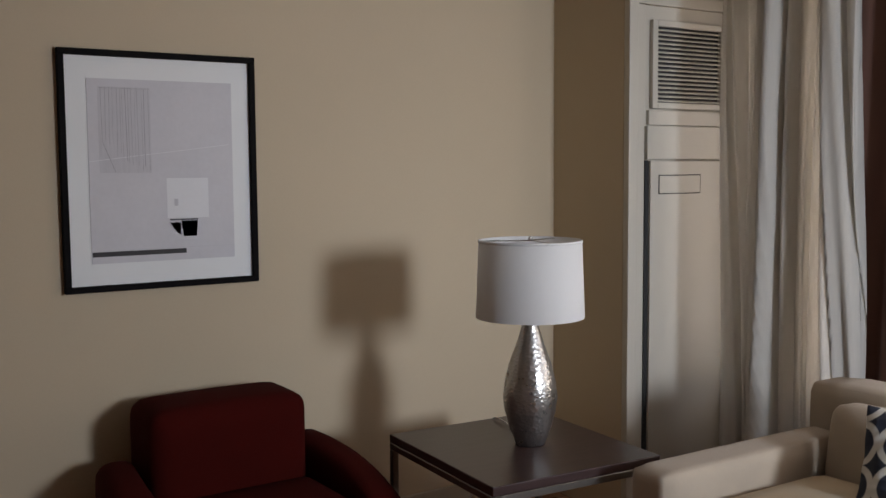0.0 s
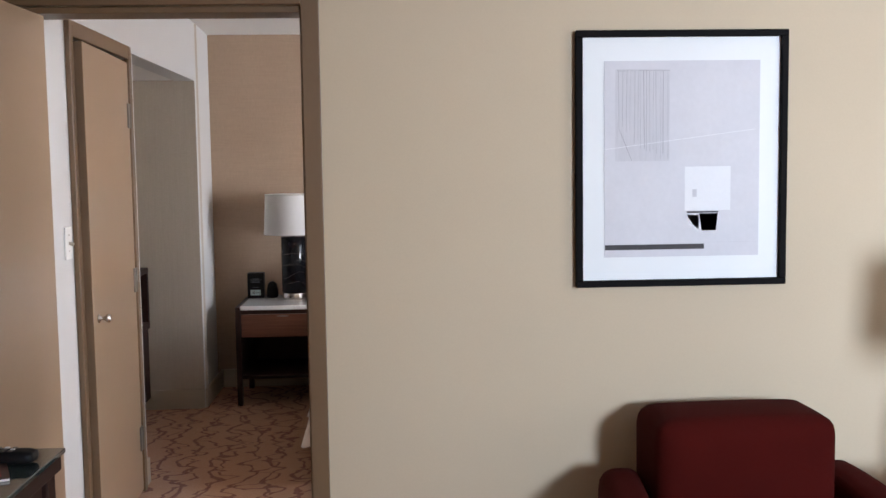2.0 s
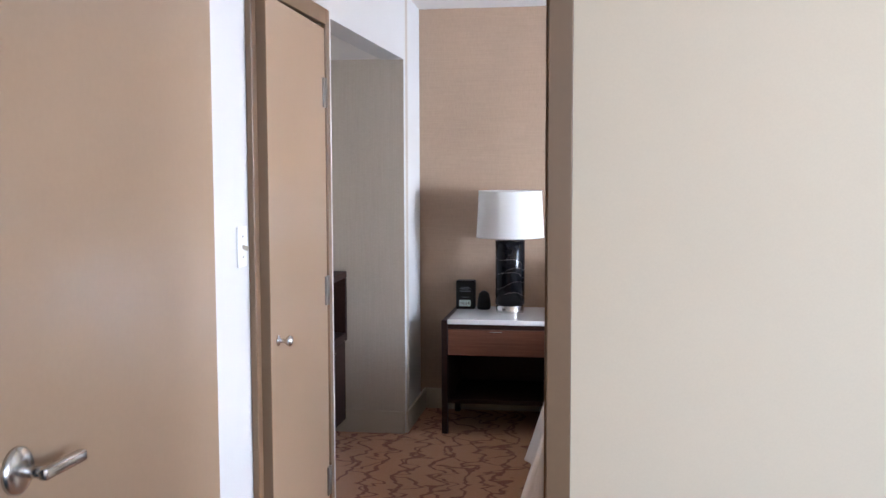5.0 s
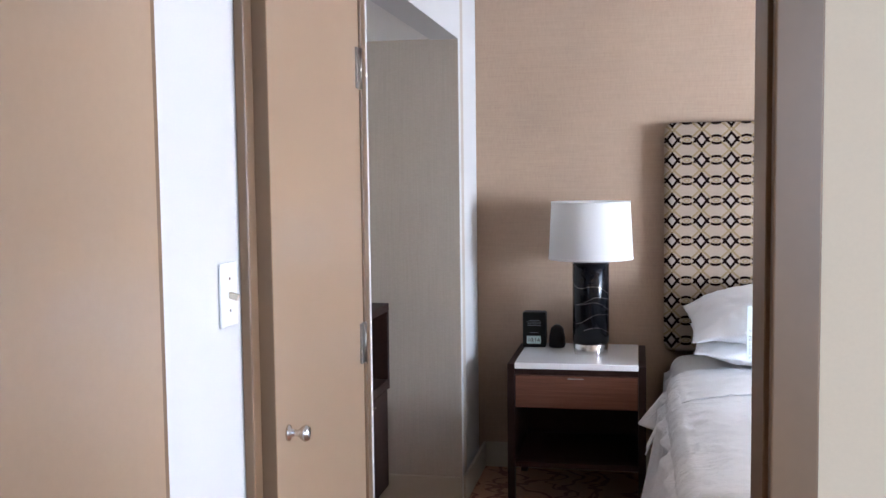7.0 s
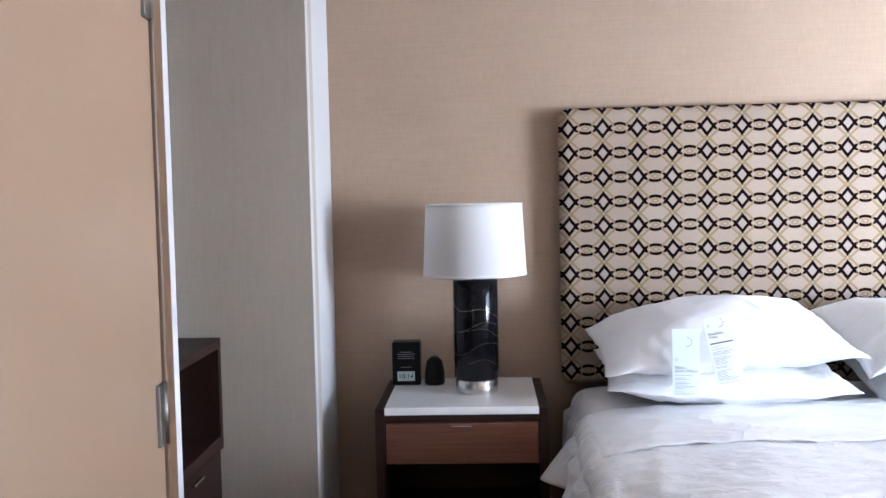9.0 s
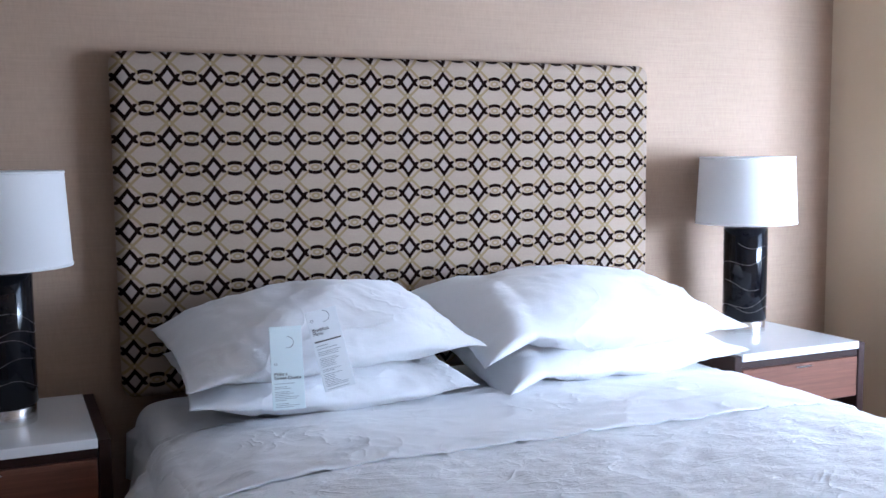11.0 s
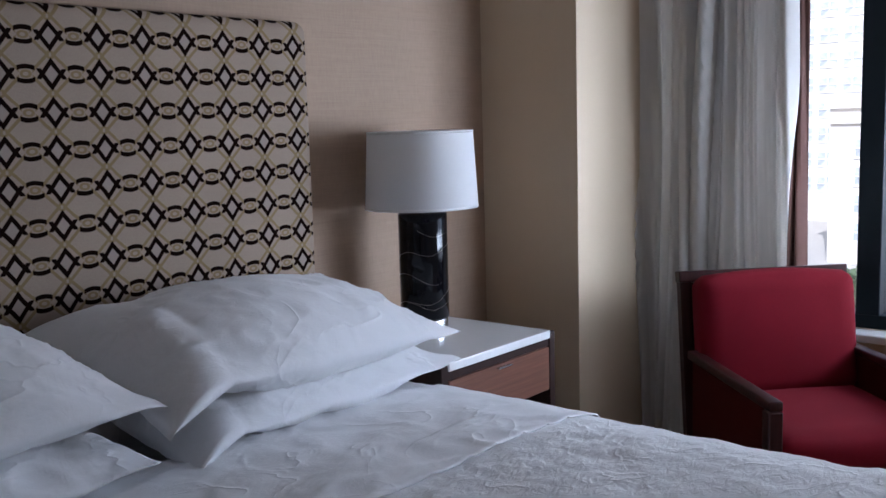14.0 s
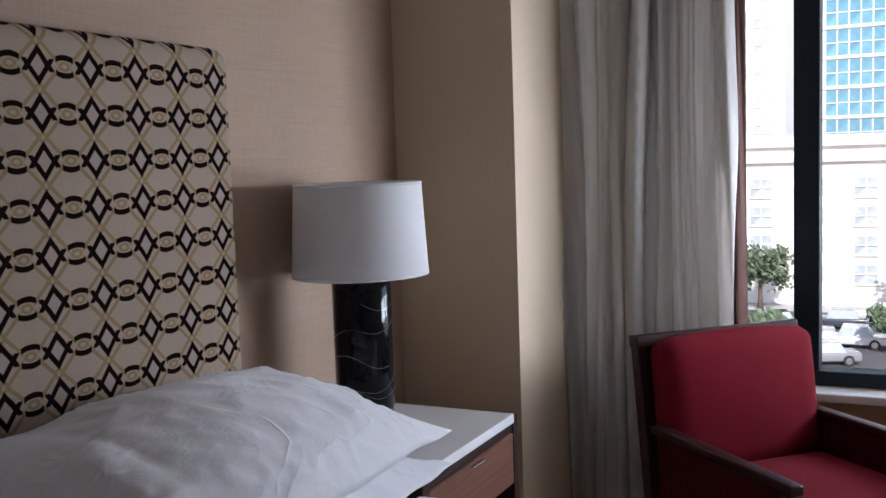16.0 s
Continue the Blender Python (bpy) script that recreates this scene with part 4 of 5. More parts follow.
# ---------------- living room ----------------
def picture():
    p = thing("framed_picture", (1.605, -0.181, 1.511), "framed abstract print with white mat and thin black frame", "picture")
    w, h = 0.352, 0.42
    for a in (((-w, w), (h - 0.022, h)), ((-w, w), (-h, -h + 0.022)), ((-w, -w + 0.022), (-h + 0.022, h - 0.022)), ((w - 0.022, w), (-h + 0.022, h - 0.022))):
        part("frame_bar", box(a[0][0], a[0][1], -0.028, 0, a[1][0], a[1][1], 0.002, 1), M_FRAME, p)
    part("mat", box(-w + 0.022, w - 0.022, -0.010, 0, -h + 0.022, h - 0.022), M_MAT, p, "white mat board")
    art = part("print", box(-0.257, 0.262, -0.0125, -0.0101, -0.322, 0.322), M_ART, p, "pale grey abstract print")

    def ink(name, x0, x1, z0, z1, m, d=0.0132):
        part(name, box(x0, x1, -d, -d + 0.0005, z0, z1), m, art)

    ink("wash", -0.22, -0.04, -0.005, 0.295, M_ARTGREY)
    ink("white_patch", 0.012, 0.166, -0.17, -0.025, M_ARTLIGHT)
    ink("black_bar", -0.255, 0.078, -0.298, -0.281, M_INK, 0.0140)
    ink("black_line", 0.02, 0.125, -0.178, -0.173, M_INK, 0.0140)
    bm = bmesh.new()
    q = [bm.verts.new(v) for v in ((0.062, -0.0136, -0.18), (0.124, -0.0136, -0.18), (0.118, -0.0136, -0.237), (0.07, -0.0136, -0.237))]
    bm.faces.new(q)
    bmesh.ops.solidify(bm, geom=bm.faces[:], thickness=0.0006)
    part("black_cup", bm, M_INK, art)
    bm = bmesh.new()
    q = [bm.verts.new(v) for v in ((0.02, -0.0136, -0.186), (0.06, -0.0136, -0.186), (0.06, -0.0136, -0.23), (0.045, -0.0136, -0.222))]
    bm.faces.new(q)
    bmesh.ops.solidify(bm, geom=bm.faces[:], thickness=0.0006)
    part("grey_wedge", bm, M_ARTGREY, art)
    ink("grey_dot", 0.038, 0.052, -0.125, -0.1, M_ARTGREY, 0.0142)
    rnd = random.Random(4)
    for k in range(15):
        x = -0.205 + 0.0112 * k + rnd.uniform(-0.004, 0.004)
        z0 = max(0.0, 0.10 - 0.014 * k) + rnd.uniform(0, 0.04)
        wide = rnd.choice((0.0008, 0.0012, 0.002))
        stroke = box(-wide / 2, wide / 2, -0.0138, -0.0134, z0, 0.292 + rnd.uniform(-0.006, 0.004))
        part("pencil_line", moved(stroke, pose(x, 0, 0, 0, rnd.uniform(-0.8, 0.8), 0)), M_PENCIL, art)
    part("pencil_line", box(-0.215, -0.04, -0.0138, -0.0134, 0.289, 0.2905), M_PENCIL, art)
    part("pencil_line", moved(box(-0.002, 0.0, -0.0138, -0.0134, 0, 0.11), pose(-0.165, 0, -0.002, 0, -22, 0)), M_PENCIL, art)
    part("pencil_line", box(-0.257, 0.262, -0.0134, -0.0130, -0.277, -0.2758), M_ARTGREY, art)
    bm = box(-0.257, 0.25, -0.0138, -0.0134, 0, 0.0016)
    part("pencil_line", moved(bm, pose(0, 0, 0.065, 0, -7, 0)), M_ARTLIGHT, art)


picture()


def dark_armchair():
    c = thing("armchair", (1.73, -0.62, 0), "dark red upholstered tub armchair against the wall", "armchair")
    c.matrix_world = pose(1.735, -0.62, 0, 0, 0, 1.5)
    part("backrest", soft_box(-0.30, 0.265, 0.06, 0.36, 0.30, 0.722, 0.055, 0.012, 14), M_REDDARK, c, "", True)
    for s in (-1, 1):
        bm = soft_box(-0.07, 0.07, -0.40, 0.30, 0.10, 0.535, 0.055, 0, 12)
        for v in bm.verts:
            q = (0.30 - v.co.y) / 0.70
            v.co.z -= 0.10 * q * q * (v.co.z > 0.3)
            v.co.x += s * 0.03 * math.sin(q * 3.1)
        part("arm", moved(bm, pose(s * 0.345 - 0.02, 0, 0)), M_REDDARK, c, "", True)
    part("seat", soft_box(-0.285, 0.285, -0.40, 0.10, 0.22, 0.42, 0.05, 0.015, 12), M_REDDARK, c, "", True)
    part("seat_base", box(-0.30, 0.30, -0.36, 0.33, 0.10, 0.225, 0.01), M_REDDARK, c)
    for x in (-0.33, 0.33):
        for y in (-0.34, 0.28):
            part("leg", box(x - 0.02, x + 0.02, y - 0.02, y + 0.02, 0, 0.105, 0.003, 1), M_DARKWOOD, c)


dark_armchair()


def end_table():
    t = thing("end_table", (2.54, -1.075, 0), "square espresso end table with slim metal frame", "table")
    t.matrix_world = pose(2.54, -1.075, 0, 0, 0, -3.0)
    a = 0.325
    part("tabletop", box(-a, a, -0.345, 0.345, 0.54, 0.57, 0.003), M_TABLE, t)
    for s in (-1, 1):
        part("edge_bar", box(-a, a, s * 0.333 - 0.012, s * 0.333 + 0.012, 0.515, 0.539, 0.002, 1), M_HINGE, t)
        part("edge_bar", box(s * 0.313 - 0.012, s * 0.313 + 0.012, -0.32, 0.32, 0.515, 0.539, 0.002, 1), M_HINGE, t)
        for q in (-1, 1):
            part("leg", box(s * 0.313 - 0.012, s * 0.313 + 0.012, q * 0.333 - 0.012, q * 0.333 + 0.012, 0, 0.514, 0.002, 1), M_HINGE, t)
        part("foot_bar", box(-a + 0.024, a - 0.024, s * 0.333 - 0.012, s * 0.333 + 0.012, 0.0, 0.022, 0.002, 1), M_HINGE, t)


end_table()


def silver_lamp():
    l = thing("table_lamp", (2.575, -1.09, 0.57), "hammered silver bottle lamp with white drum shade", "lamp")
    prof = [(0, 0), (0.047, 0), (0.052, 0.006), (0.072, 0.06), (0.088, 0.12), (0.093, 0.165), (0.087, 0.22), (0.071, 0.285), (0.048, 0.345), (0.034, 0.39), (0.025, 0.425), (0.023, 0.46), (0, 0.462)]
    bm = turned(prof, 60)
    part("body", bm, M_SILVER, l, "hammered silver bottle", True)
    for z in (0.40, 0.415, 0.43, 0.445):
        part("neck_ring", turned([(0.02, z - 0.004), (0.0285, z), (0.02, z + 0.004)], 32), M_SILVER, l, "", True)
    part("neck", rod((0, 0, 0.46), (0, 0, 0.50), 0.009, 14), M_CHROME, l, "", True)
    shade = part("shade", turned([(0.184, 0.440), (0.1845, 0.442), (0.1745, 0.700), (0.172, 0.702), (0.1715, 0.700), (0.1815, 0.442), (0.184, 0.440)], 72), M_SHADE, l, "off-white drum shade", True)
    part("trim_band", turned([(0.174, 0.694), (0.1765, 0.694), (0.1765, 0.702), (0.174, 0.702)], 72), M_TRIMWHITE, shade, "", True)
    part("socket", rod((0, 0, 0.50), (0, 0, 0.57), 0.018, 14), M_TRIMWHITE, l, "", True)
    part("bulb", turned([(0, 0.57), (0.014, 0.575), (0.03, 0.61), (0.02, 0.64), (0, 0.645)], 24), M_TRIMWHITE, l, "unlit bulb", True)
    for k in range(3):
        a = 2.09 * k + 0.4
        part("spider_arm", rod((0, 0, 0.70), (0.172 * math.cos(a), 0.172 * math.sin(a), 0.697), 0.002, 6), M_CHROME, l)
    part("finial", turned([(0, 0.698), (0.008, 0.70), (0.005, 0.712), (0, 0.716)], 16), M_CHROME, l, "", True)


silver_lamp()


def lamp_cord(points, label):
    cu = bpy.data.curves.new("power_cord", "CURVE")
    cu.dimensions = "3D"
    cu.bevel_depth = 0.003
    cu.bevel_resolution = 2
    sp = cu.splines.new("NURBS")
    sp.points.add(len(points) - 1)
    sp.use_endpoint_u = True
    for p, co in zip(sp.points, points):
        p.co = (*co, 1)
    cu.materials.append(M_TRIMWHITE)
    return tagged(new("power_cord", cu), label, "cord")


lamp_cord(((2.60, -1.03, 0.575), (2.64, -0.9, 0.575), (2.66, -0.78, 0.59), (2.67, -0.70, 0.56), (2.68, -0.66, 0.3), (2.70, -0.4, 0.02), (2.72, -0.21, 0.01)), "thin pale lamp cord trailing over the table edge")


def heating_unit():
    u = thing("heating_unit", (3.47, -0.66, 0), "tall off-white fan coil unit with louvred grille", "heating unit")
    part("casing_trim", box(-0.06, -0.01, -0.015, 0.02, 0, 2.39, 0.004), M_HVAC, u)
    part("casing_trim", box(-0.008, 0.04, -0.002, 0.02, 0, 2.19, 0.004), M_HVAC, u)
    part("head_trim", box(-0.008, 0.58, -0.004, 0.02, 2.192, 2.24, 0.004), M_HVAC, u)
    part("head_panel", box(-0.008, 0.60, 0.0, 0.02, 2.242, 2.39, 0.002), M_HVAC, u)
    part("back_plate", box(0.04, 0.58, 0.012, 0.03, 0, 2.19), M_HVAC, u)
    gr = part("grille_frame", box(0.075, 0.105, -0.012, 0.01, 1.76, 2.13, 0.003), M_HVAC, u)
    part("frame_bar", box(0.485, 0.515, -0.012, 0.01, 1.76, 2.13, 0.003), M_HVAC, gr)
    part("frame_bar", box(0.105, 0.485, -0.012, 0.01, 2.104, 2.13, 0.003), M_HVAC, gr)
    part("frame_bar", box(0.105, 0.485, -0.012, 0.01, 1.76, 1.785, 0.003), M_HVAC, gr)
    part("dark_backing", box(0.105, 0.485, 0.006, 0.011, 1.785, 2.104), M_GAP, gr)
    for k in range(17):
        z = 1.795 + 0.0185 * k
        part("louvre", moved(box(0.105, 0.485, -0.010, 0.004, -0.002, 0.002), pose(0, 0, z, 28, 0, 0)), M_HVAC, gr)
    part("upper_panel", box(0.06, 0.53, -0.006, 0.012, 1.69, 1.752, 0.002), M_HVAC, u)
    part("middle_panel", box(0.048, 0.535, -0.012, 0.012, 1.545, 1.685, 0.002), M_HVAC, u)
    part("shadow_slot", box(0.042, 0.064, -0.004, 0.0115, 0.06, 1.54), M_GAP, u, "dark gap beside the door")
    d = part("access_door", box(0.066, 0.535, -0.014, 0.012, 0.06, 1.538, 0.003), M_HVAC, u)
    part("finger_plate", box(0.115, 0.36, -0.018, -0.0145, 1.40, 1.475, 0.002, 1), M_HVAC, d)
    # thin black slab paints the dark recess line around the plate
    part("finger_plate_shade_rim", box(0.111, 0.364, -0.0155, -0.0142, 1.396, 1.479), M_GAP, d)


heating_unit()


def sofa():
    s = thing("sofa", (3.2, -2.2, 0), "beige fabric sofa in front of the curtained window", "sofa")
    inv = s.matrix_world.inverted()
    obs = []
    arm = soft_box(2.615, 3.50, -1.685, -1.535, 0.10, 0.605, 0.028, 0.0, 12)
    obs.append(part("arm", arm, M_SOFA, s, "", True))
    obs.append(part("arm", soft_box(2.665, 3.50, -3.60, -3.45, 0.10, 0.605, 0.028, 0.0, 12), M_SOFA, s, "", True))
    obs.append(part("back", soft_box(3.47, 3.68, -3.60, -1.52, 0.10, 0.765, 0.045, 0.01, 14), M_SOFA, s, "", True))
    for y0, y1 in ((-2.56, -1.69), (-3.45, -2.57)):
        obs.append(part("seat_cushion", soft_box(2.67, 3.32, y0, y1, 0.29, 0.51, 0.05, 0.025, 12), M_SEAT, s, "tan seat cushion", True))
        obs.append(part("back_cushion", moved(soft_box(-0.09, 0.09, y0, y1, 0.0, 0.30, 0.06, 0.01, 12, 2, 0.02), pose(3.40, 0, 0.43, 0, 9, 0)), M_SOFA, s, "", True))
    obs.append(part("base", box(2.70, 3.60, -3.5, -1.65, 0.08, 0.285, 0.01), M_SOFA, s))
    for x in (2.74, 3.56):
        for y in (-1.72, -3.42):
            obs.append(part("foot", box(x - 0.025, x + 0.025, y - 0.025, y + 0.025, 0, 0.10, 0.003, 1), M_DARKWOOD, s))
    for o in obs:
        o.matrix_parent_inverse = inv


sofa()


def pattern_cushion_material():
    m, nt, bs = nodes_of("black_white_cushion")
    tc = nt.nodes.new("ShaderNodeTexCoord")
    sp = nt.nodes.new("ShaderNodeSeparateXYZ")
    nt.links.new(tc.outputs["Object"], sp.inputs[0])
    a = mth(nt, "ABSOLUTE", mth(nt, "SUBTRACT", mth(nt, "FRACT", mth(nt, "MULTIPLY", sp.outputs[0], 7.5)), 0.5))
    b = mth(nt, "ABSOLUTE", mth(nt, "SUBTRACT", mth(nt, "FRACT", mth(nt, "MULTIPLY", sp.outputs[1], 7.5)), 0.5))
    d = mth(nt, "SQRT", mth(nt, "ADD", mth(nt, "MULTIPLY", a, a), mth(nt, "MULTIPLY", b, b)))
    ring = mth(nt, "ABSOLUTE", mth(nt, "SUBTRACT", d, 0.46))
    f = mth(nt, "SUBTRACT", 1.0, stretch01(nt, ring, 0.06, 0.09))
    n = noise_of(nt, tc.outputs["Object"], 200, 3)
    nt.links.new(mix(nt, f, mix(nt, n, (0.012, 0.016, 0.03), (0.03, 0.035, 0.055)), (0.62, 0.60, 0.55)), bs.inputs["Base Color"])
    bs.inputs["Roughness"].default_value = 0.9
    bump(nt, bs, n, 0.3, 0.002)
    return m


cushion = pillow((3.22, -2.13, 0.615), (0.38, 0.38, 0.14), (0, -62, 20), 1.3, "navy and white patterned cushion leaning on the sofa", tuck=0.2)
cushion.name = "throw_cushion"
cushion["category"] = "cushion"
cushion["group"] = "sofa cushions"
cushion.data.materials[0] = pattern_cushion_material()


def media_desk():
    d = thing("media_desk", (-0.13, -1.10, 0), "dark wood desk with a smoked glass top", "desk")
    part("glass_top", box(-1.55, 0.0, -0.62, 0.0, 0.838, 0.85, 0.002, 1), M_TABLEGLASS, d, "smoked glass top")
    part("wood_top", box(-1.54, -0.008, -0.612, -0.008, 0.80, 0.837, 0.003), M_DARKWOOD, d)
    for x in (-1.53, -0.075):
        for y in (-0.60, -0.075):
            part("leg", box(x, x + 0.055, y, y + 0.055, 0, 0.799, 0.003, 1), M_DARKWOOD, d)
    part("apron", box(-1.47, -0.08, -0.06, -0.03, 0.70, 0.799, 0.002, 1), M_DARKWOOD, d)
    part("apron", box(-0.06, -0.03, -0.54, -0.08, 0.70, 0.799, 0.002, 1), M_DARKWOOD, d)


media_desk()


def television():
    t = thing("television", (-1.0, -1.25, 0.85), "flat black television standing on the desk", "television")
    part("screen", box(-0.50, 0.515, -0.032, -0.028, 0.075, 0.69), M_TV, t)
    part("bezel", box(-0.525, 0.54, -0.027, 0.02, 0.045, 0.72, 0.006, 2), M_BLACK, t)
    part("edge_trim", box(0.517, 0.541, -0.031, -0.0275, 0.045, 0.72, 0.001, 1), M_WINFRAME, t)
    part("stand_neck", box(-0.06, 0.06, -0.02, 0.01, 0.012, 0.05), M_BLACK, t)
    part("stand_foot", box(-0.25, 0.25, -0.09, 0.09, 0, 0.012, 0.003), M_BLACK, t)


television()


def remote():
    r = thing("remote_control", (-0.255, -1.20, 0.851), "black remote control on the glass desk", "remote control")
    r.matrix_world = pose(-0.265, -1.215, 0.851, 0, 0, -3)
    part("body", soft_box(-0.11, 0.11, -0.026, 0.026, 0.0, 0.03, 0.013, 0, 10), M_BLACK, r, "", True)
    for i in range(9):
        for j in range(3):
            x, y = -0.085 + 0.018 * i, -0.014 + 0.014 * j
            part("button", box(x - 0.005, x + 0.005, y - 0.004, y + 0.004, 0.0295, 0.0325, 0.001, 1), M_HINGE if (i + j) % 3 else M_TRIMWHITE, r)


remote()


def magazine():
    m = thing("magazine", (-0.30, -1.36, 0.851), "magazine with a dark red cover on the desk", "magazine")
    m.matrix_world = pose(-0.285, -1.325, 0.851, 0, 0, 24)
    part("pages", box(-0.10, 0.10, -0.07, 0.07, 0, 0.005), M_MAT, m)
    c = part("cover", box(-0.101, 0.101, -0.071, 0.071, 0.0052, 0.0062), M_MAG, m)
    part("picture", box(-0.05, 0.085, -0.05, 0.055, 0.0063, 0.0067), M_MAGRED, c)
    part("text_bar", box(-0.09, -0.07, -0.035, 0.03, 0.0063, 0.0067), M_TRIMWHITE, c)


magazine()


# ---------------- outside ----------------
M_ASPHALT = plain("asphalt", (0.10, 0.10, 0.105), 0.9, 0.15, 0.05, 3, 0.1)
M_GROUND = plain("pale_paving", (0.45, 0.44, 0.42), 0.9, 0.1, 0.03, 2, 0.1)
M_LIME = plain("white_stone_facade", (0.80, 0.78, 0.75), 0.85, 0.05, 0.3, 3, 0.1)
M_TOWER = plain("white_concrete_facade", (0.76, 0.77, 0.78), 0.8, 0.04, 0.3, 3, 0.05)
M_DARKGLASS = plain("grey_window_glass", (0.40, 0.45, 0.50), 0.15, 0.3, 0.6, 2, 0.0)
M_BLUEGLASS = plain("blue_curtain_wall", (0.12, 0.28, 0.38), 0.12, 0.35, 0.25, 1.0, 0.0)
M_LEAF = plain("green_leaves", (0.12, 0.17, 0.10), 0.7, 0.4, 2, 9, 0.2)
M_BARK = plain("grey_bark", (0.12, 0.09, 0.07), 0.9, 0.2, 4, 20, 0.3)
M_PAINTS = [plain("car_paint", c, 0.25, 0.05, 2, 20, 0, coat=0.6) for c in ((0.6, 0.6, 0.62), (0.05, 0.06, 0.08), (0.22, 0.23, 0.25))]
M_TYRE = plain("tyre_rubber", (0.02, 0.02, 0.02), 0.8, 0.1)
G = -12.0
structure("ground", box(6, 1500, -900, 900, G - 1, G), M_GROUND, "pale paved city ground", "ground")
structure("road", box(40, 84, -200, 200, G, G + 0.05), M_ASPHALT, "grey asphalt street with parked cars", "road")


def facade(name, at, width, depth, top, rows, cols, win, material, glass, label, margin=1.0, first=3.0, bands=False):
    b = thing(name, at, label, "building")
    h = top - at[2]
    part("wall", box(0, depth, -width / 2, width / 2, 0, h), material, b)
    part("roof", box(-0.5, depth, -width / 2 - 0.3, width / 2 + 0.3, h, h + 0.9), material, b)
    part("cornice", box(-0.45, -0.003, -width / 2, width / 2, h - 1.3, h - 0.9), material, b)
    fh = (h - first - margin) / rows
    fw = (width - 2) / cols
    shared = None
    frame_me = None
    for r in range(rows):
        for c in range(cols):
            y = -width / 2 + 1 + fw * (c + 0.5)
            z = first + fh * (r + 0.5)
            if shared is None:
                shared = mesh_of(box(-0.04, 0.0, -fw * win[0] / 2, fw * win[0] / 2, -fh * win[1] / 2, fh * win[1] / 2), "window_pane", glass)
                fb = box(-0.14, -0.045, -0.06, 0.06, -fh * win[1] / 2, fh * win[1] / 2)
                box(-0.14, -0.045, -fw * win[0] / 2, fw * win[0] / 2, -0.05, 0.05, bm=fb)
                box(-0.2, -0.005, -fw * win[0] / 2 - 0.1, fw * win[0] / 2 + 0.1, -fh * win[1] / 2 - 0.16, -fh * win[1] / 2 - 0.01, bm=fb)
                frame_me = mesh_of(fb, "window_frame", M_TOWER)
            o = new("window", shared)
            o.parent = b
            o.matrix_local = pose(-0.002, y, z)
            q = new("window_frame", frame_me)
            q.parent = o
        if bands:
            part("floor_band", box(-0.25, -0.01, -width / 2, width / 2, first + fh * r - 0.1, first + fh * r + 0.12), M_TOWER, b)
    return b


facade("stone_building", (88, 0, G), 60, 20, 1.35, 4, 14, (0.42, 0.62), M_LIME, M_DARKGLASS, "sunlit white stone building with regular windows", 2.2, 1.5)
facade("apartment_tower", (112, 24, G), 17, 20, 60, 24, 6, (0.75, 0.55), M_TOWER, M_DARKGLASS, "tall white apartment tower with window bands", 1, 3)
facade("apartment_tower", (120, 45, G), 24, 20, 62, 24, 8, (0.75, 0.55), M_TOWER, M_DARKGLASS, "tall white apartment tower with window bands", 1, 3)
facade("glass_tower", (122, 8.6, G), 9.5, 20, 66, 22, 3, (0.94, 0.86), M_TOWER, M_BLUEGLASS, "tall blue glass office tower", 1, 3, True)
facade("office_tower", (128, -6, G), 14, 20, 48, 18, 5, (0.8, 0.6), M_TOWER, M_BLUEGLASS, "pale office tower with blue windows", 1, 3)
facade("side_building", (96, -52, G), 40, 20, 18, 8, 9, (0.5, 0.6), M_LIME, M_DARKGLASS, "pale stone building down the street", 1, 3)
facade("side_building", (96, 62, G), 40, 20, 24, 9, 9, (0.5, 0.6), M_TOWER, M_DARKGLASS, "white building up the street", 1, 3)


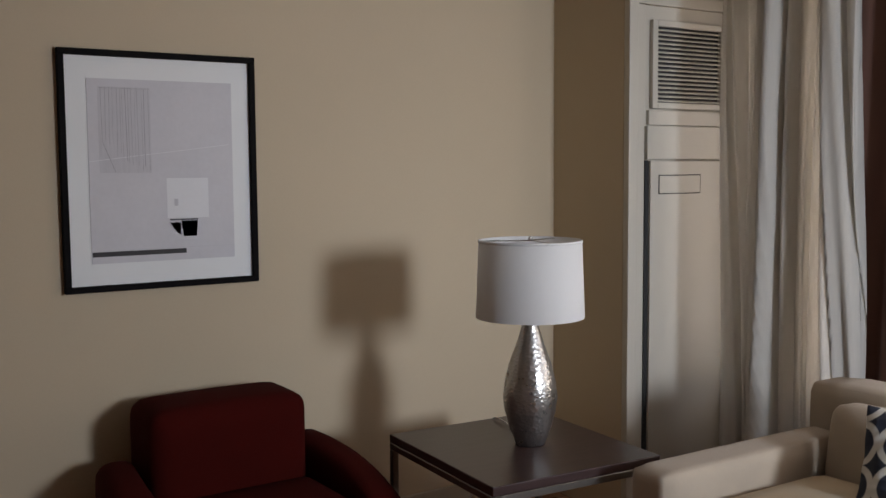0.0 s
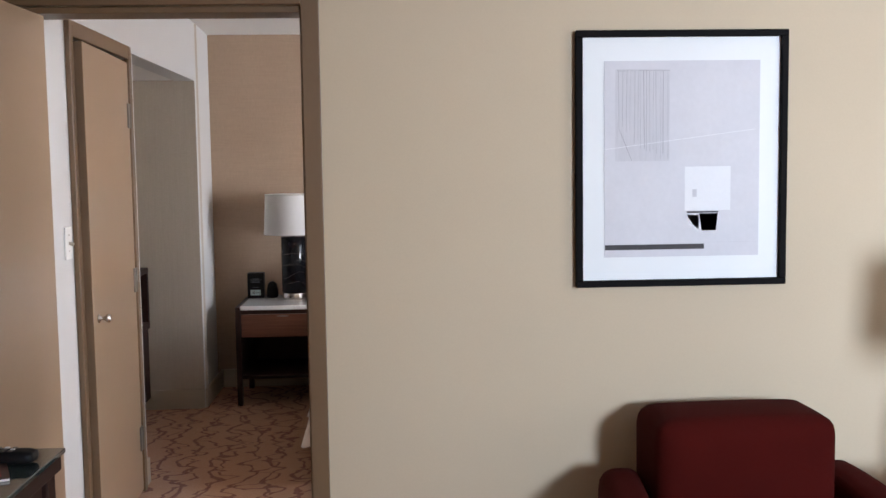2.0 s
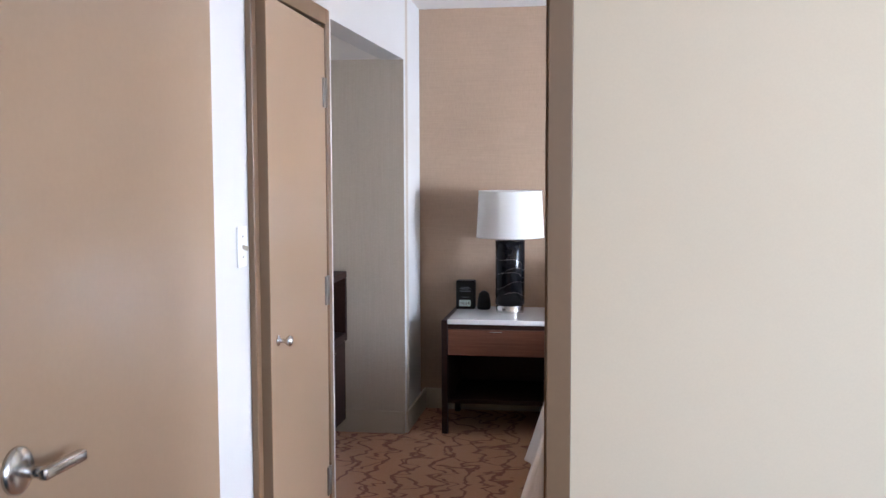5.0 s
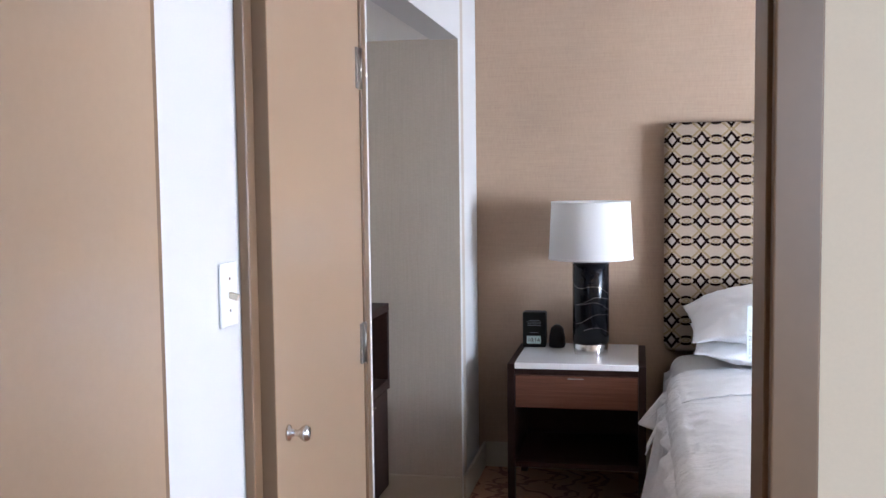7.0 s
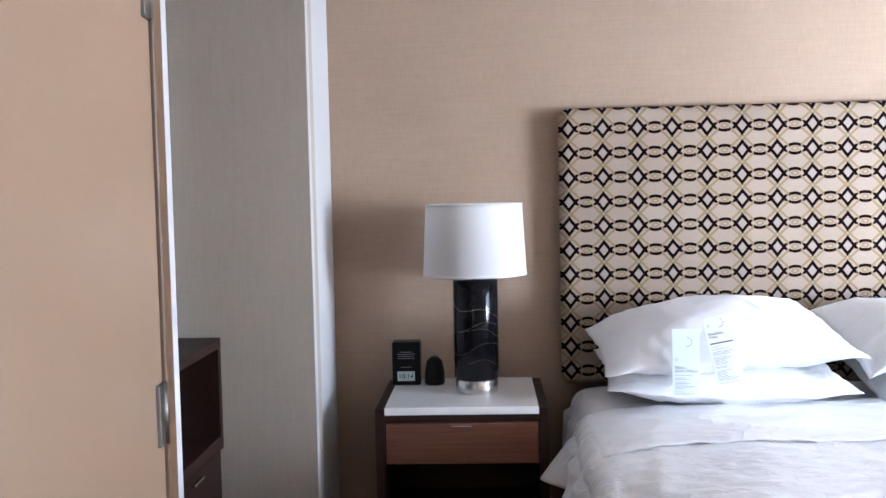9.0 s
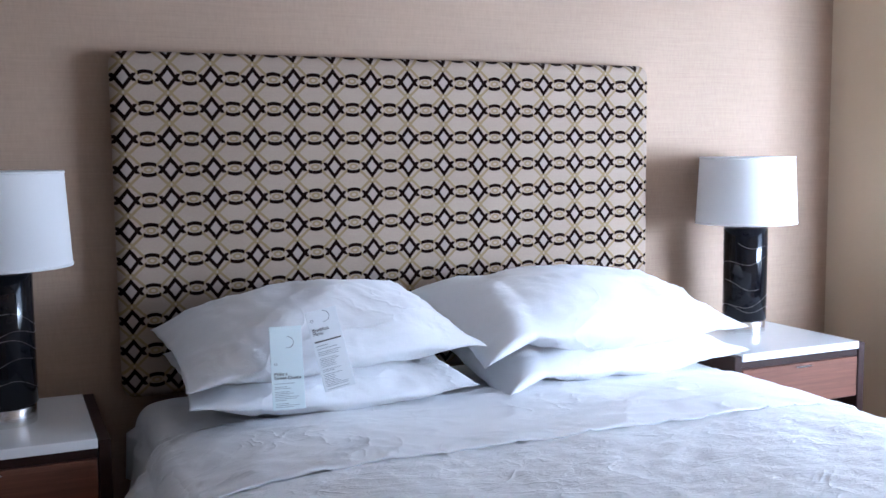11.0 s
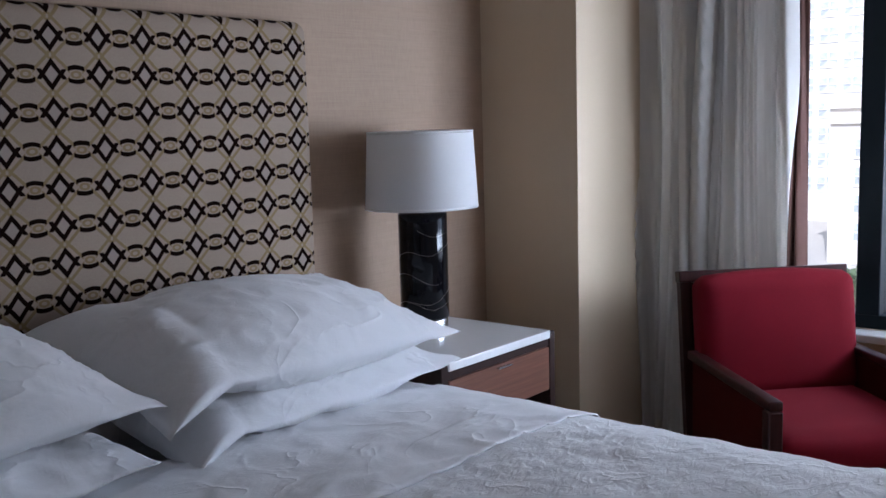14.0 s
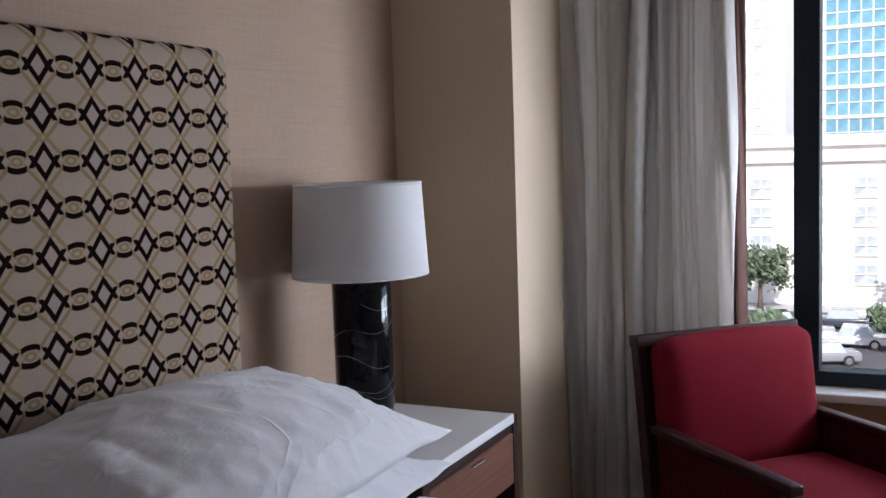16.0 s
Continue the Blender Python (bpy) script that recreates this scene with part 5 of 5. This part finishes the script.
def tree(at, height, seed):
    rnd = random.Random(seed)
    t = thing("tree", at, "green leafy street tree beside the road", "tree", 0, "street trees")
    trunk = turned([(0, 0), (0.28, 0), (0.2, height * 0.2), (0.15, height * 0.5), (0.05, height * 0.8), (0, height * 0.82)], 10)
    part("trunk", trunk, M_BARK, t, "", True)
    crown = []
    faces = []
    for k in range(9):
        a = rnd.uniform(0, 6.28)
        q = Vector((math.cos(a) * height * 0.28, math.sin(a) * height * 0.28, height * rnd.uniform(0.5, 0.9)))
        part("limb", rod((0, 0, height * 0.4), q, 0.06, 6), M_BARK, t)
        for j in range(170):
            d = Vector((rnd.gauss(0, 1), rnd.gauss(0, 1), rnd.gauss(0, 0.8))) * height * 0.095 + q
            n = Vector((rnd.gauss(0, 1), rnd.gauss(0, 1), rnd.gauss(0, 1))).normalized()
            u = n.orthogonal().normalized() * rnd.uniform(0.12, 0.3)
            w = n.cross(u) * 0.7
            i = len(crown)
            crown += [d - u, d - w, d + u, d + w]
            faces.append((i, i + 1, i + 2, i + 3))
    me = bpy.data.meshes.new("crown")
    me.from_pydata(crown, [], faces)
    me.materials.append(M_LEAF)
    c = new("crown", me)
    c.parent = t


for i, (x, y, h) in enumerate(((66, 10.9, 2.7), (68, 3.4, 3.4), (84, 14, 5.5), (84, 1.5, 5), (60, 19.5, 3.6), (84, -8, 6))):
    tree((x, y, G), h, i + 2)


def car(at, rz, paint, label):
    c = thing("car", at, label, "car", rz, "parked cars")
    body = box(-2.1, 2.1, -0.88, 0.88, 0.28, 0.82, 0.12, 3)
    part("body", body, paint, c, "", True)
    cab = box(-1.2, 1.0, -0.78, 0.78, 0.80, 1.42, 0.02)
    for v in cab.verts:
        if v.co.z > 1.2:
            v.co.x *= 0.72
            v.co.y *= 0.86
    part("windows", cab, M_DARKGLASS, c)
    part("roof", box(-0.84, 0.7, -0.66, 0.66, 1.40, 1.45, 0.02), paint, c)
    for x in (-1.3, 1.3):
        for y in (-0.86, 0.86):
            w = part("wheel", moved(turned([(0, -0.1), (0.32, -0.1), (0.34, 0), (0.32, 0.1), (0, 0.1)], 20), pose(x, y, 0.34, 90, 0, 0)), M_TYRE, c)
            part("rim", moved(turned([(0, -0.105), (0.2, -0.105), (0.2, 0.105), (0, 0.105)], 16), pose(x, y, 0.34, 90, 0, 0)), M_CHROME, w)


for i, (x, y) in enumerate(((70, 6.0), (77, 7.3), (72, 9.4), (80, 4.4), (75, 11.6), (64, 7.4), (78, 1.5))):
    car((x, y, G + 0.05), 90 + 4 * i, M_PAINTS[i % 3], ("silver car parked on the street", "dark car parked on the street", "grey car parked on the street")[i % 3])
